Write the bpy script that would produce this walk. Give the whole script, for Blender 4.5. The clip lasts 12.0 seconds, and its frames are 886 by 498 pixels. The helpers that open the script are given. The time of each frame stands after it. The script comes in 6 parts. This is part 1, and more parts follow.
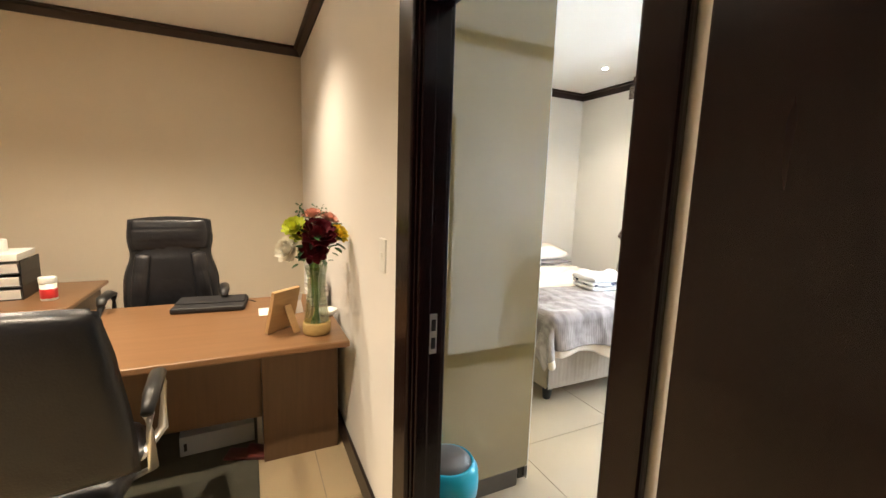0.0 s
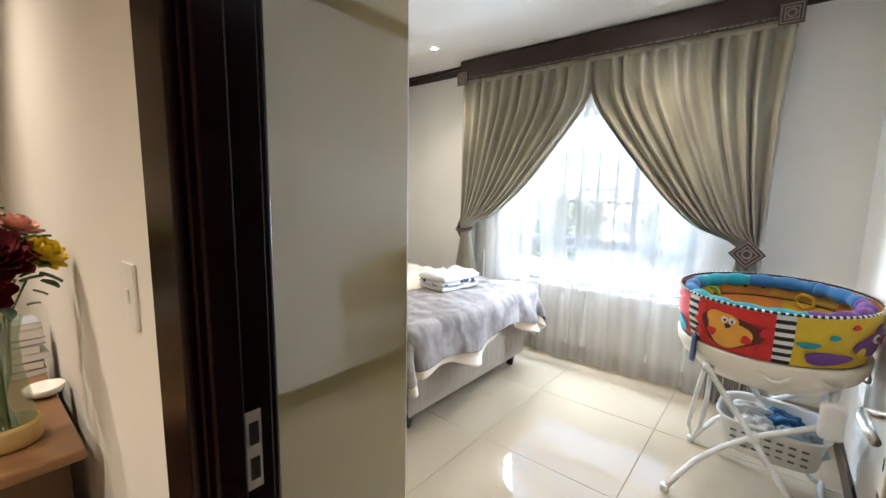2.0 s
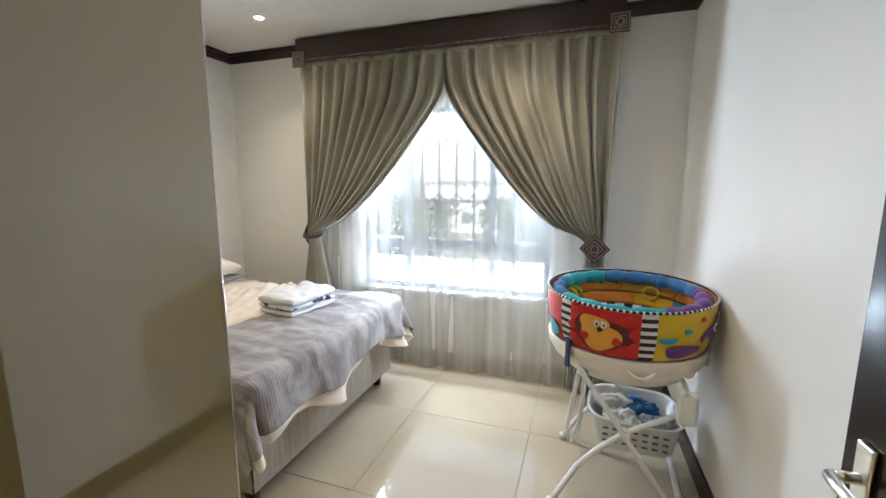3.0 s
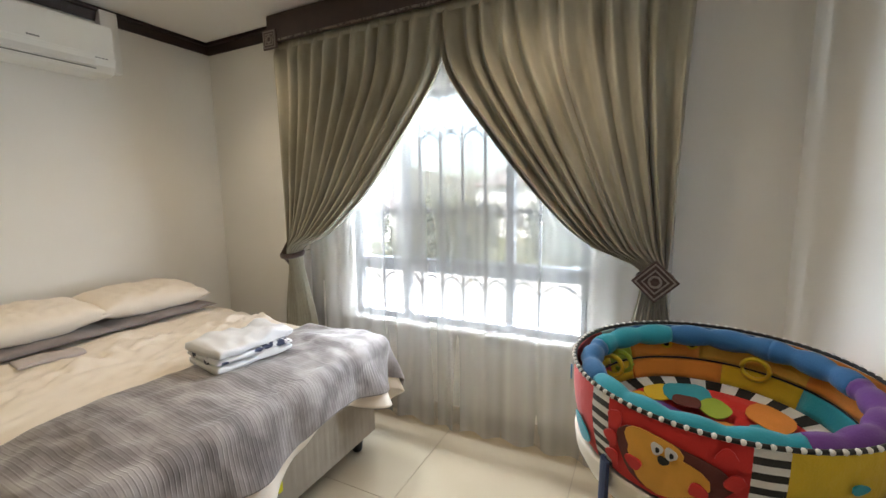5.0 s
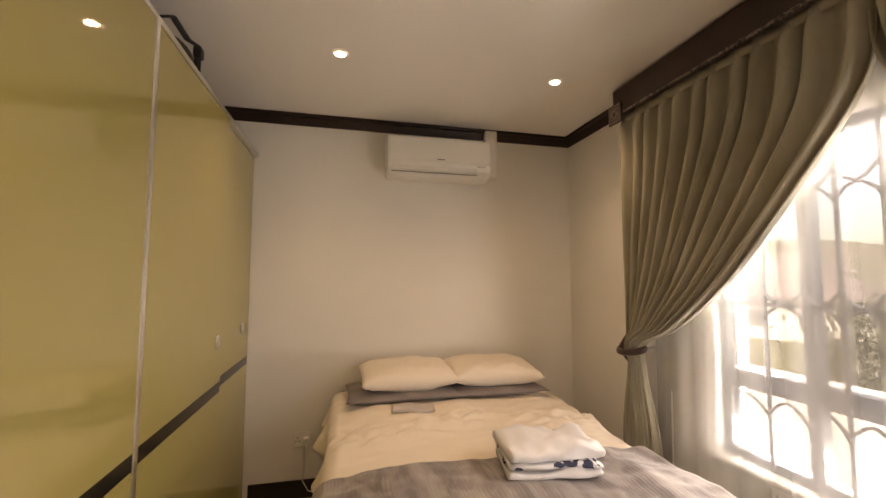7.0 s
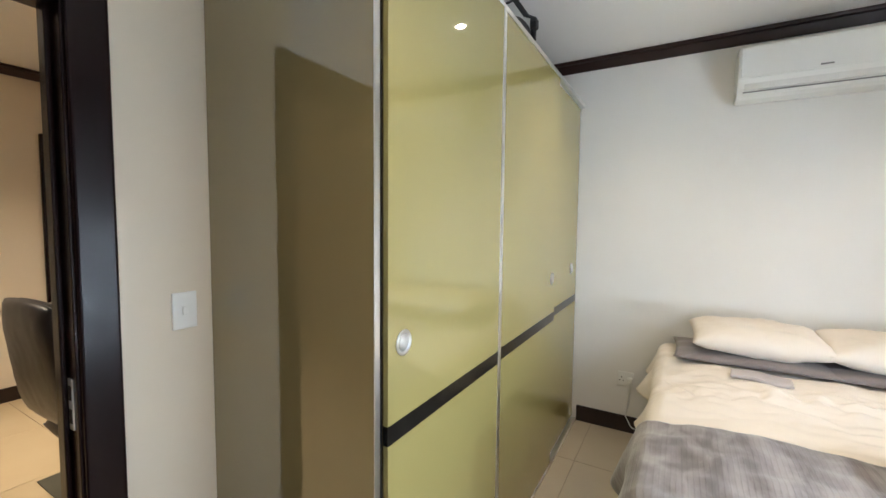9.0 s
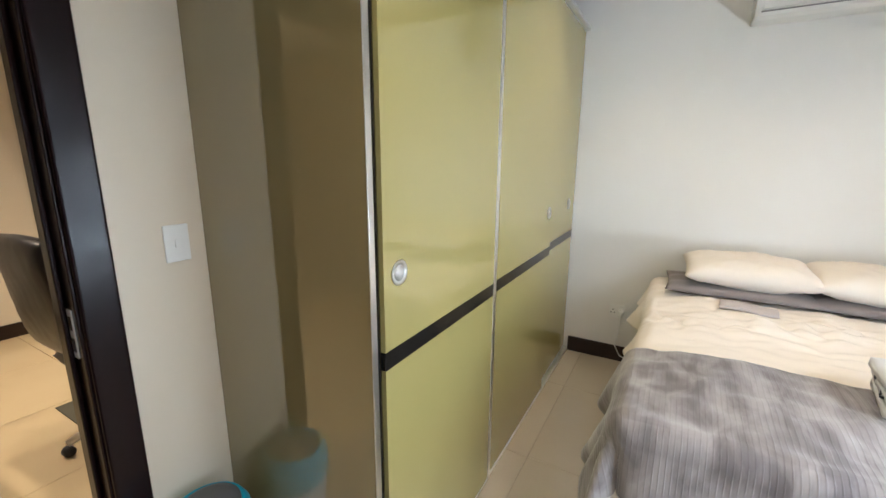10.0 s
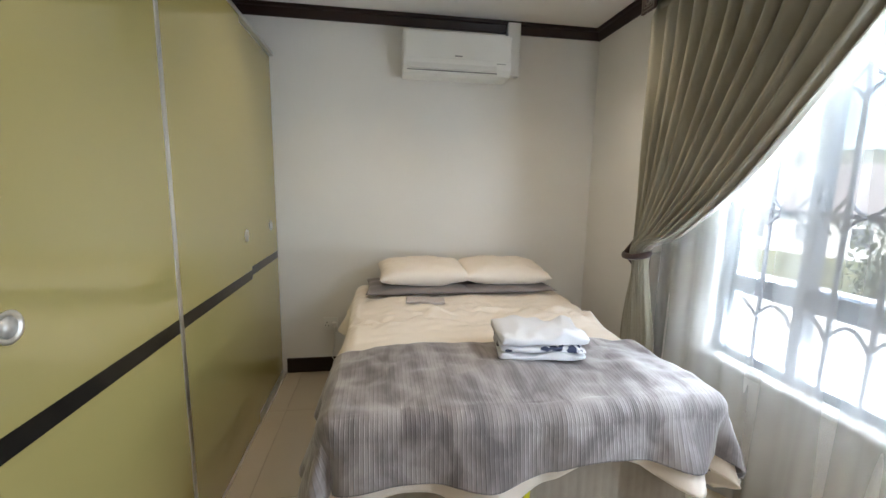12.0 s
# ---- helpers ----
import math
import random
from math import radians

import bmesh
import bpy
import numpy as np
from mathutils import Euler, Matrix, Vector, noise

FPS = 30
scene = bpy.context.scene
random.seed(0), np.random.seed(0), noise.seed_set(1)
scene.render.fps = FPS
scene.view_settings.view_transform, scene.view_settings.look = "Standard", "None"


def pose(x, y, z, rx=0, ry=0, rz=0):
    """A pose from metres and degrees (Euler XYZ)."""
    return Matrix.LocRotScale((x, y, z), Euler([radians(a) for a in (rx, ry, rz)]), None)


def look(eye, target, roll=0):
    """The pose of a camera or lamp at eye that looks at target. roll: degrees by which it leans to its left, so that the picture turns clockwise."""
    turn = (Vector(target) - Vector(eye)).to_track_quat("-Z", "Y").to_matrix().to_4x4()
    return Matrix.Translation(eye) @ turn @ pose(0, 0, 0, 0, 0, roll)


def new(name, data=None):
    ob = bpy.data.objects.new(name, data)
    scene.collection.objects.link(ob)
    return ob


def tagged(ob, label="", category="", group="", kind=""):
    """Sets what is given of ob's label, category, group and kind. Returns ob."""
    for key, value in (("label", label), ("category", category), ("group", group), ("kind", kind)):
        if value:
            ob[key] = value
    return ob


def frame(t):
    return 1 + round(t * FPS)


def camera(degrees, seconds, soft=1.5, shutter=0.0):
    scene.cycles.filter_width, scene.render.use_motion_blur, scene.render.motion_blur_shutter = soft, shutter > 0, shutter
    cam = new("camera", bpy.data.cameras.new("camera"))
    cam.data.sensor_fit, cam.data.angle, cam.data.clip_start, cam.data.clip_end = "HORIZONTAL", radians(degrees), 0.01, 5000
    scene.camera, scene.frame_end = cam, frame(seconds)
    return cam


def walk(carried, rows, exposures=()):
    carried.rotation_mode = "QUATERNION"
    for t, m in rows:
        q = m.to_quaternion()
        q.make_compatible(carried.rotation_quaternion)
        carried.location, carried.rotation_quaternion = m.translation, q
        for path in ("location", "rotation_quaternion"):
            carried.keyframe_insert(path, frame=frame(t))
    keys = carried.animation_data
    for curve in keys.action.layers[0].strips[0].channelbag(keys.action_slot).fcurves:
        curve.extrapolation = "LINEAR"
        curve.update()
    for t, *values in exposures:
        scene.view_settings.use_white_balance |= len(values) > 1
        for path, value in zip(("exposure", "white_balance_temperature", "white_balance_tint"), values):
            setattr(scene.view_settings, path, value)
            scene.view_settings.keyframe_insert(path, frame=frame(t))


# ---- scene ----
cam = camera(94.8, 12.0)
PATH = [
    (0, (-0.505, -4.036, 1.527), (0.351, -2.25, 1.246), 1.8),
    (0.5, (-0.528, -3.915, 1.514), (0.344, -2.137, 1.233), 1.1),
    (1, (-0.476, -3.786, 1.504), (0.58, -2.111, 1.225), 0.9),
    (1.5, (-0.367, -3.614, 1.502), (0.917, -2.106, 1.225), 1.1),
    (2, (-0.244, -3.469, 1.483), (1.287, -2.212, 1.207), 1.1),
    (2.5, (-0.095, -3.307, 1.516), (1.646, -2.366, 1.225), 0.7),
    (3, (0.082, -3.231, 1.532), (1.955, -2.597, 1.236), 0.2),
    (5, (0.962, -3.266, 1.544), (2.74, -2.392, 1.269), -0.9),
    (5.5, (1.138, -3.268, 1.532), (2.698, -2.028, 1.364), -2.0),
    (6, (1.195, -3.184, 1.549), (2.419, -1.603, 1.581), -1.9),
    (6.5, (1.354, -3.187, 1.573), (2.186, -1.376, 1.731), -0.8),
    (7, (1.436, -3.148, 1.542), (1.894, -1.206, 1.687), 0.1),
    (7.5, (1.452, -3.193, 1.579), (1.043, -1.237, 1.512), -2.5),
    (9.5, (1.443, -3.249, 1.529), (0.421, -1.538, 1.355), 0.4),
    (10, (1.44, -3.229, 1.515), (0.476, -1.528, 1.092), 0.4),
    (10.5, (1.443, -3.213, 1.493), (0.558, -1.537, 0.854), 0.1),
    (11, (1.443, -3.21, 1.497), (0.8, -1.402, 0.937), 0.4),
    (11.5, (1.505, -3.225, 1.517), (1.556, -1.255, 1.178), 1.2),
    (12, (1.55, -3.262, 1.512), (1.852, -1.31, 1.208), 1.0),
]
EXPOSURES = [(0.0, 4.8, 6100, 10), (0.5, 4.5, 5600, 10), (1.0, 4.55, 5450, 10), (1.5, 4.3, 5700, 10), (2.5, 4.3, 5800, 10), (3.2, 3.65, 6000, 10), (5.0, 3.4, 6500, 11), (5.8, 3.3, 6600, 11), (6.5, 3.1, 8900, 23), (7.0, 3.1, 9500, 26), (7.6, 3.65, 7000, 12), (9.3, 4.03, 5850, 10), (10.5, 4.05, 5850, 10), (11.4, 3.75, 6250, 11), (12.0, 3.4, 6050, 10)]
walk(cam, [(t, look(eye, target, roll)) for t, eye, target, roll in PATH], EXPOSURES)

# ---- world and light ----
world = bpy.data.worlds.new("sky")
scene.world = world
world.use_nodes = True
wn = world.node_tree
sky = wn.nodes.new("ShaderNodeTexSky")
sky.sky_type = "NISHITA"
sky.sun_disc = False
sky.sun_elevation = radians(58)
sky.sun_rotation = radians(250)
sky.air_density, sky.dust_density = 1.0, 3.0
wn.links.new(sky.outputs[0], wn.nodes["Background"].inputs[0])
wn.nodes["Background"].inputs[1].default_value = 0.05
sun = new("sun", bpy.data.lights.new("sun", "SUN"))
sun.data.energy, sun.data.angle, sun.data.color = 0.6, radians(12), (1.0, 0.96, 0.90)
sun.matrix_world = look((-8, -3, 12), (0, 0, 0))


def down_lamp(x, y, z, watts, color, angle=120, blend=0.9):
    """The bulb of a recessed ceiling light."""
    ob = new("downlight_bulb", bpy.data.lights.new("downlight_bulb", "SPOT"))
    ob.data.energy, ob.data.color, ob.data.spot_size, ob.data.spot_blend = watts, color, radians(angle), blend
    ob.data.shadow_soft_size = 0.03
    ob.location = (x, y, z)
    return ob


WARM = (1.0, 0.80, 0.56)
BEDROOM_SPOTS = [(2.67, -0.93), (1.38, -0.95), (2.67, -2.75), (1.38, -2.75)]
# the office pair at y -3.0 is assumed, added unseen to brighten the room
OFFICE_SPOTS = [(-0.75, -1.35), (-1.85, -1.35), (-1.35, -3.0), (-2.3, -3.0)]
for x, y in BEDROOM_SPOTS:
    down_lamp(x, y, 2.735, 2.3, WARM)
for x, y in OFFICE_SPOTS:
    down_lamp(x, y, 2.775, 6.6, (1.0, 0.80, 0.56))

# strip lamps added in the window's opening in place of daylight: under its lintel, along its reveals and, for the
# bright paving's bounce, at its sill
for centre, way, long, watts in (((3.46, -2.2, 2.16), (-1, 0, -0.6), 1.55, 9.0), ((3.475, -2.2, 0.74), (-1, 0, 0.1), 1.55, 4.0), ((3.46, -1.41, 1.4), (-1, -0.6, -0.2), 0.9, 7.0), ((3.46, -2.99, 1.27), (-1, 0.1, -0.2), 0.95, 4.5)):
    lamp = new("daylight_lamp", bpy.data.lights.new("daylight_lamp", "AREA"))
    lamp.data.shape, lamp.data.size, lamp.data.size_y = "RECTANGLE", 0.07, long
    lamp.data.energy, lamp.data.color = watts, (0.84, 0.93, 1.0)
    z_ax = -Vector(way).normalized()
    y_ax = Vector((0, 1, 0)) if long > 1 else Vector((0, 0, 1))
    x_ax = y_ax.cross(z_ax).normalized()
    lamp.matrix_world = Matrix.Translation(centre) @ Matrix((x_ax, y_ax, z_ax)).transposed().to_4x4()


# ---- helpers ----
def part(name, bm, material, parent=None, label="", smooth=False):
    """Links a bmesh as one mesh object, under a parent when given."""
    me = bpy.data.meshes.new(name)
    bm.normal_update()
    bm.to_mesh(me)
    bm.free()
    if smooth:
        me.polygons.foreach_set("use_smooth", [True] * len(me.polygons))
    for m in (material if isinstance(material, (list, tuple)) else [material]):
        me.materials.append(m)
    ob = new(name, me)
    if parent is not None:
        ob.parent = parent
    if label:
        ob["label"] = label
    return ob


def thing(name, at=(0, 0, 0), turn=0.0, label="", category="", group="", kind=""):
    """An empty at a thing's base, which parents its parts."""
    ob = new(name)
    ob.empty_display_size = 0.1
    ob.matrix_basis = pose(*at, 0, 0, turn)
    return tagged(ob, label, category, group, kind)


def add_box(bm, x0, x1, y0, y1, z0, z1, m=None):
    r = bmesh.ops.create_cube(bm, size=1.0)
    mat4 = Matrix.Translation(((x0 + x1) / 2, (y0 + y1) / 2, (z0 + z1) / 2)) @ Matrix.Diagonal((x1 - x0, y1 - y0, z1 - z0, 1))
    bmesh.ops.transform(bm, matrix=(m @ mat4 if m else mat4), verts=r["verts"])
    return r["verts"]


def box(x0, x1, y0, y1, z0, z1, bevel=0.0, seg=2):
    bm = bmesh.new()
    add_box(bm, x0, x1, y0, y1, z0, z1)
    if bevel:
        bmesh.ops.bevel(bm, geom=bm.edges[:], offset=bevel, segments=seg, profile=0.5, affect="EDGES")
    return bm


def add_tube(bm, points, radius, sides=10, cap=True, radii=None, flat=1.0):
    """A tube along points; flat squeezes it across."""
    pts = [Vector(p) for p in points]
    rings, up = [], Vector((0, 0, 1))
    for i, p in enumerate(pts):
        d = (pts[min(i + 1, len(pts) - 1)] - pts[max(i - 1, 0)]).normalized()
        ref = up if abs(d.z) < 0.95 else Vector((1, 0, 0))
        u = d.cross(ref).normalized()
        v = u.cross(d).normalized()
        r = radii[i] if radii else radius
        rings.append([bm.verts.new(p + r * (math.cos(2 * math.pi * k / sides) * u + flat * math.sin(2 * math.pi * k / sides) * v)) for k in range(sides)])
    for a, b in zip(rings, rings[1:]):
        for k in range(sides):
            bm.faces.new((a[k], a[(k + 1) % sides], b[(k + 1) % sides], b[k]))
    if cap:
        bm.faces.new(rings[0][::-1])
        bm.faces.new(rings[-1])


def tube(points, radius, sides=10, radii=None, flat=1.0):
    bm = bmesh.new()
    add_tube(bm, points, radius, sides, True, radii, flat)
    bmesh.ops.recalc_face_normals(bm, faces=bm.faces[:])
    return bm


def lathe(profile, sides=32, sx=1.0, sy=1.0):
    """A turned body round z from (radius, height) pairs."""
    bm = bmesh.new()
    rings = []
    for r, z in profile:
        rings.append([bm.verts.new((sx * r * math.cos(2 * math.pi * k / sides), sy * r * math.sin(2 * math.pi * k / sides), z)) for k in range(sides)])
    for a, b in zip(rings, rings[1:]):
        for k in range(sides):
            bm.faces.new((a[k], a[(k + 1) % sides], b[(k + 1) % sides], b[k]))
    for ring in (rings[0], rings[-1]):
        bm.faces.new(ring)
    bmesh.ops.recalc_face_normals(bm, faces=bm.faces[:])
    return bm


def grid(nu, nv, f, thick=0.0):
    """A sheet of nu by nv cells, f(u, v) giving each corner."""
    bm = bmesh.new()
    vs = [[bm.verts.new(f(i / nu, j / nv)) for j in range(nv + 1)] for i in range(nu + 1)]
    for i in range(nu):
        for j in range(nv):
            bm.faces.new((vs[i][j], vs[i + 1][j], vs[i + 1][j + 1], vs[i][j + 1]))
    bm.normal_update()
    if thick:
        bmesh.ops.solidify(bm, geom=bm.faces[:], thickness=thick)
    return bm


def smoothstep(a, b, x):
    k = min(1.0, max(0.0, (x - a) / (b - a)))
    return k * k * (3 - 2 * k)


# ---- materials ----
def material(name, color, rough=0.5, metal=0.0, color2=None, scale=8.0, amount=0.5, grain=0.0, grain_scale=200.0, coat=0.0, stretch=(1, 1, 1), sheen=0.0, rough_var=0.0, ior=1.45):
    """Principled, with large blotches between two colours and a fine bump."""
    m = bpy.data.materials.new(name)
    m.use_nodes = True
    nt = m.node_tree
    b = nt.nodes["Principled BSDF"]
    b.inputs["Base Color"].default_value = (*color, 1)
    b.inputs["Roughness"].default_value = rough
    b.inputs["Metallic"].default_value = metal
    b.inputs["IOR"].default_value = ior
    b.inputs["Coat Weight"].default_value = coat
    b.inputs["Coat Roughness"].default_value = 0.06
    b.inputs["Sheen Weight"].default_value = sheen
    tc = nt.nodes.new("ShaderNodeTexCoord")
    mp = nt.nodes.new("ShaderNodeMapping")
    mp.inputs["Scale"].default_value = stretch
    nt.links.new(tc.outputs["Object"], mp.inputs[0])
    if color2:
        n = nt.nodes.new("ShaderNodeTexNoise")
        n.inputs["Scale"].default_value, n.inputs["Detail"].default_value = scale, 6
        nt.links.new(mp.outputs[0], n.inputs[0])
        r = nt.nodes.new("ShaderNodeMapRange")
        r.inputs[1].default_value, r.inputs[2].default_value = 0.5 - amount / 2, 0.5 + amount / 2
        nt.links.new(n.outputs[0], r.inputs[0])
        mx = nt.nodes.new("ShaderNodeMix")
        mx.data_type = "RGBA"
        mx.inputs[6].default_value, mx.inputs[7].default_value = (*color, 1), (*color2, 1)
        nt.links.new(r.outputs[0], mx.inputs[0])
        nt.links.new(mx.outputs[2], b.inputs["Base Color"])
        if rough_var:
            rr = nt.nodes.new("ShaderNodeMapRange")
            rr.inputs[3].default_value, rr.inputs[4].default_value = rough - rough_var, rough + rough_var
            nt.links.new(n.outputs[0], rr.inputs[0])
            nt.links.new(rr.outputs[0], b.inputs["Roughness"])
    if grain:
        n2 = nt.nodes.new("ShaderNodeTexNoise")
        n2.inputs["Scale"].default_value, n2.inputs["Detail"].default_value = grain_scale, 4
        nt.links.new(mp.outputs[0], n2.inputs[0])
        bp = nt.nodes.new("ShaderNodeBump")
        bp.inputs["Strength"].default_value, bp.inputs["Distance"].default_value = grain, 0.002
        nt.links.new(n2.outputs[0], bp.inputs["Height"])
        nt.links.new(bp.outputs[0], b.inputs["Normal"])
    return m


def glass(name, color=(1, 1, 1), rough=0.0, mix=0.9):
    m = bpy.data.materials.new(name)
    m.use_nodes = True
    nt = m.node_tree
    out = nt.nodes["Material Output"]
    t, g, mx = nt.nodes.new("ShaderNodeBsdfTransparent"), nt.nodes.new("ShaderNodeBsdfGlossy"), nt.nodes.new("ShaderNodeMixShader")
    t.inputs[0].default_value = (*color, 1)
    g.inputs["Roughness"].default_value = rough
    mx.inputs[0].default_value = 1 - mix
    nt.links.new(t.outputs[0], mx.inputs[1])
    nt.links.new(g.outputs[0], mx.inputs[2])
    nt.links.new(mx.outputs[0], out.inputs[0])
    return m


def glow(name, color, strength):
    m = bpy.data.materials.new(name)
    m.use_nodes = True
    b = m.node_tree.nodes["Principled BSDF"]
    b.inputs["Base Color"].default_value = (*color, 1)
    b.inputs["Emission Color"].default_value = (*color, 1)
    b.inputs["Emission Strength"].default_value = strength
    return m


M_WALL = material("wall_paint_white", (0.80, 0.785, 0.755), 0.55, color2=(0.765, 0.75, 0.72), scale=1.5, grain=0.12, grain_scale=260)
M_WALL_O = material("wall_paint_cream", (0.70, 0.62, 0.50), 0.42, color2=(0.66, 0.58, 0.46), scale=1.5, grain=0.12, grain_scale=260)
M_CEIL = material("ceiling_paint", (0.82, 0.81, 0.79), 0.6, color2=(0.79, 0.78, 0.76), scale=1.2, grain=0.08)
M_MAHOG = material("dark_mahogany", (0.006, 0.0025, 0.003), 0.26, color2=(0.012, 0.0045, 0.0045), scale=5, coat=0.05, ior=1.3, stretch=(6, 6, 0.6), grain=0.05, grain_scale=90)
M_CORNICE = material("cornice_wood", (0.016, 0.006, 0.005), 0.42, color2=(0.027, 0.010, 0.008), scale=8, grain=0.05, grain_scale=90)
M_TILE = material("porcelain_tile", (0.49, 0.42, 0.315), 0.018, color2=(0.455, 0.385, 0.285), scale=2.5, rough_var=0.006, ior=1.85)
M_TILE_O = material("cream_office_tile", (0.60, 0.48, 0.30), 0.03, color2=(0.56, 0.44, 0.27), scale=2.5, rough_var=0.008, ior=1.7)
M_GROUT = material("grout", (0.32, 0.28, 0.22), 0.85, grain=0.3)
M_SKIRT = material("skirting_tile", (0.42, 0.38, 0.32), 0.3, color2=(0.36, 0.33, 0.28), scale=6)
M_SKIRT_D = material("skirting_wood", (0.013, 0.007, 0.006), 0.3, color2=(0.021, 0.010, 0.008), scale=10, grain=0.05)
M_OLIVE = material("olive_lacquer_glass", (0.37, 0.315, 0.12), 0.04, color2=(0.35, 0.298, 0.112), scale=1.0, ior=1.95)
M_BAND = material("black_glass_band", (0.012, 0.011, 0.010), 0.12)
M_CHROME = material("brushed_aluminium", (0.86, 0.86, 0.85), 0.28, 1.0, color2=(0.78, 0.78, 0.77), scale=40, stretch=(1, 1, 0.05))

# ---- bedroom and office shell ----
XW, XE, YN, YS, HB = 0.08, 3.30, 0.0, -3.88, 2.76      # bedroom inside faces and ceiling
XO, XOW, YON, YOS, HO = -0.02, -3.40, 0.19, -5.6, 2.80  # office inside faces and ceiling
DY0, DY1, DH = -3.657, -2.79, 2.12                        # doorway
WY0, WY1, WZ0, WZ1 = -3.015, -1.385, 0.665, 2.185           # window opening


def wall(name, bm, mat_):
    return tagged(part(name, bm, mat_), kind="structure")


bm = box(XO, XW, YON, DY1, 0, 2.9)
add_box(bm, XO, XW, DY0, YOS, 0, 2.9)
add_box(bm, XO, XW, DY0, DY1, DH, 2.9)
ob = wall("wall_between", bm, [M_WALL_O, M_WALL])
for p in ob.data.polygons:
    if p.normal.x > 0.5:
        p.material_index = 1
bm = box(XE, XE + 0.22, YS - 0.2, WY0, 0, 2.9)
add_box(bm, XE, XE + 0.22, WY1, 0.2, 0, 2.9)
add_box(bm, XE, XE + 0.22, WY0, WY1, 0, WZ0)
add_box(bm, XE, XE + 0.22, WY0, WY1, WZ1, 2.9)
wall("wall_east", bm, M_WALL)
wall("wall_north", box(XW, XE, YN, YN + 0.2, 0, 2.9), M_WALL)
wall("wall_south", box(XW, XE, YS - 0.2, YS, 0, 2.9), M_WALL)
wall("office_wall_north", box(XOW, XO, YON, YON + 0.2, 0, 2.95), M_WALL_O)
wall("office_wall_west", box(XOW - 0.2, XOW, YOS, YON + 0.2, 0, 2.95), M_WALL_O)
wall("office_wall_south", box(XOW - 0.2, XW, YOS - 0.2, YOS, 0, 2.95), M_WALL_O)
wall("ceiling", box(XW, XE, YS, YN, HB, HB + 0.12), M_CEIL)
wall("office_ceiling", box(XOW, XO, YOS, YON, HO, HO + 0.1), M_CEIL)
floor = wall("floor", box(XOW - 0.2, XE + 0.2, YOS - 0.2, 0.4, -0.2, -0.004), M_GROUT)

def struct(name, bm, mat_, label="", parent=None, smooth=False):
    return tagged(part(name, bm, mat_, parent, smooth=smooth), label, kind="structure")


# cornices, cut as a cove along each wall
def cornice(name, p, q, inward, z, size=0.075):
    """p to q along the wall at height z; inward points into the room."""
    prof = [(0, -size), (0.012, -size), (0.02, -size * 0.8), (size * 0.5, -size * 0.32), (size * 0.8, -0.02), (size * 0.86, -0.012), (size * 0.86, 0), (0, 0)]
    bm_ = bmesh.new()
    ends = []
    for base in (p, q):
        ends.append([bm_.verts.new((base[0] + inward[0] * a, base[1] + inward[1] * a, z + b)) for a, b in prof])
    n = len(prof)
    for k in range(n):
        bm_.faces.new((ends[0][k], ends[0][(k + 1) % n], ends[1][(k + 1) % n], ends[1][k]))
    bm_.faces.new(ends[0])
    bm_.faces.new(ends[1][::-1])
    bmesh.ops.recalc_face_normals(bm_, faces=bm_.faces[:])
    struct(name, bm_, M_CORNICE)


cornice("cornice_north", (XW, YN), (XE, YN), (0, -1), HB - 0.002)
cornice("cornice_east", (XE, YS), (XE, YN), (-1, 0), HB - 0.003)
cornice("cornice_south", (XW, YS), (XE, YS), (0, 1), HB - 0.002)
cornice("cornice_west", (XW, YS), (XW, YN), (1, 0), HB - 0.003)
cornice("office_cornice_north", (XOW, YON), (XO, YON), (0, -1), HO - 0.002)
cornice("office_cornice_east", (XO, YOS), (XO, YON), (-1, 0), HO - 0.003)
cornice("office_cornice_west", (XOW, YOS), (XOW, YON), (1, 0), HO - 0.003)
cornice("office_cornice_south", (XOW, YOS), (XO, YOS), (0, 1), HO - 0.002)

# skirtings
SK = 0.122
for nm, b in (("baseboard_north", (0.8, XE - 0.016, YN - 0.016, YN)), ("baseboard_east", (XE - 0.016, XE, YS, YN)),
              ("baseboard_south", (XW + 0.1, XE - 0.016, YS, YS + 0.016)), ("baseboard_west", (XW, XW + 0.016, DY1 + 0.105, -2.44)),
              ("office_baseboard_east", (XO - 0.016, XO, DY1 + 0.12, YON - 0.016)), ("office_baseboard_north", (XOW, XO, YON - 0.016, YON)),
              ("office_baseboard_west", (XOW, XOW + 0.016, YOS, YON - 0.016))):
    struct(nm, box(b[0], b[1], b[2], b[3], 0, SK, 0.004), M_SKIRT if nm == "baseboard_east" else M_SKIRT_D)

# ---- doorway between office and bedroom ----
frame_ob = thing("door_1", (0, 0, 0), 0, "dark mahogany door frame around the bedroom doorway", "door frame", kind="structure")
for nm, yj, s in (("jamb", DY1, 1), ("jamb", DY0, -1)):
    part(nm, box(XO - 0.005, XW + 0.005, min(yj, yj - s * 0.032), max(yj, yj - s * 0.032), 0, DH, 0.003), M_MAHOG, frame_ob)
    # rounded stop the leaf closes against
    part("door_stop", box(XO + 0.005, XO + 0.052, min(yj - s * 0.032, yj - s * 0.046), max(yj - s * 0.032, yj - s * 0.046), 0, DH - 0.03, 0.004), M_MAHOG, frame_ob)
    for xa, xb, cw in ((XO - 0.022, XO - 0.001, 0.11 if s > 0 else 0.045), (XW + 0.001, XW + 0.022, 0.068)):
        bmc = box(xa, xb, min(yj - s * 0.025, yj + s * cw), max(yj - s * 0.025, yj + s * cw), 0, DH + 0.09, 0.008, 3)
        part("casing", bmc, M_MAHOG, frame_ob)
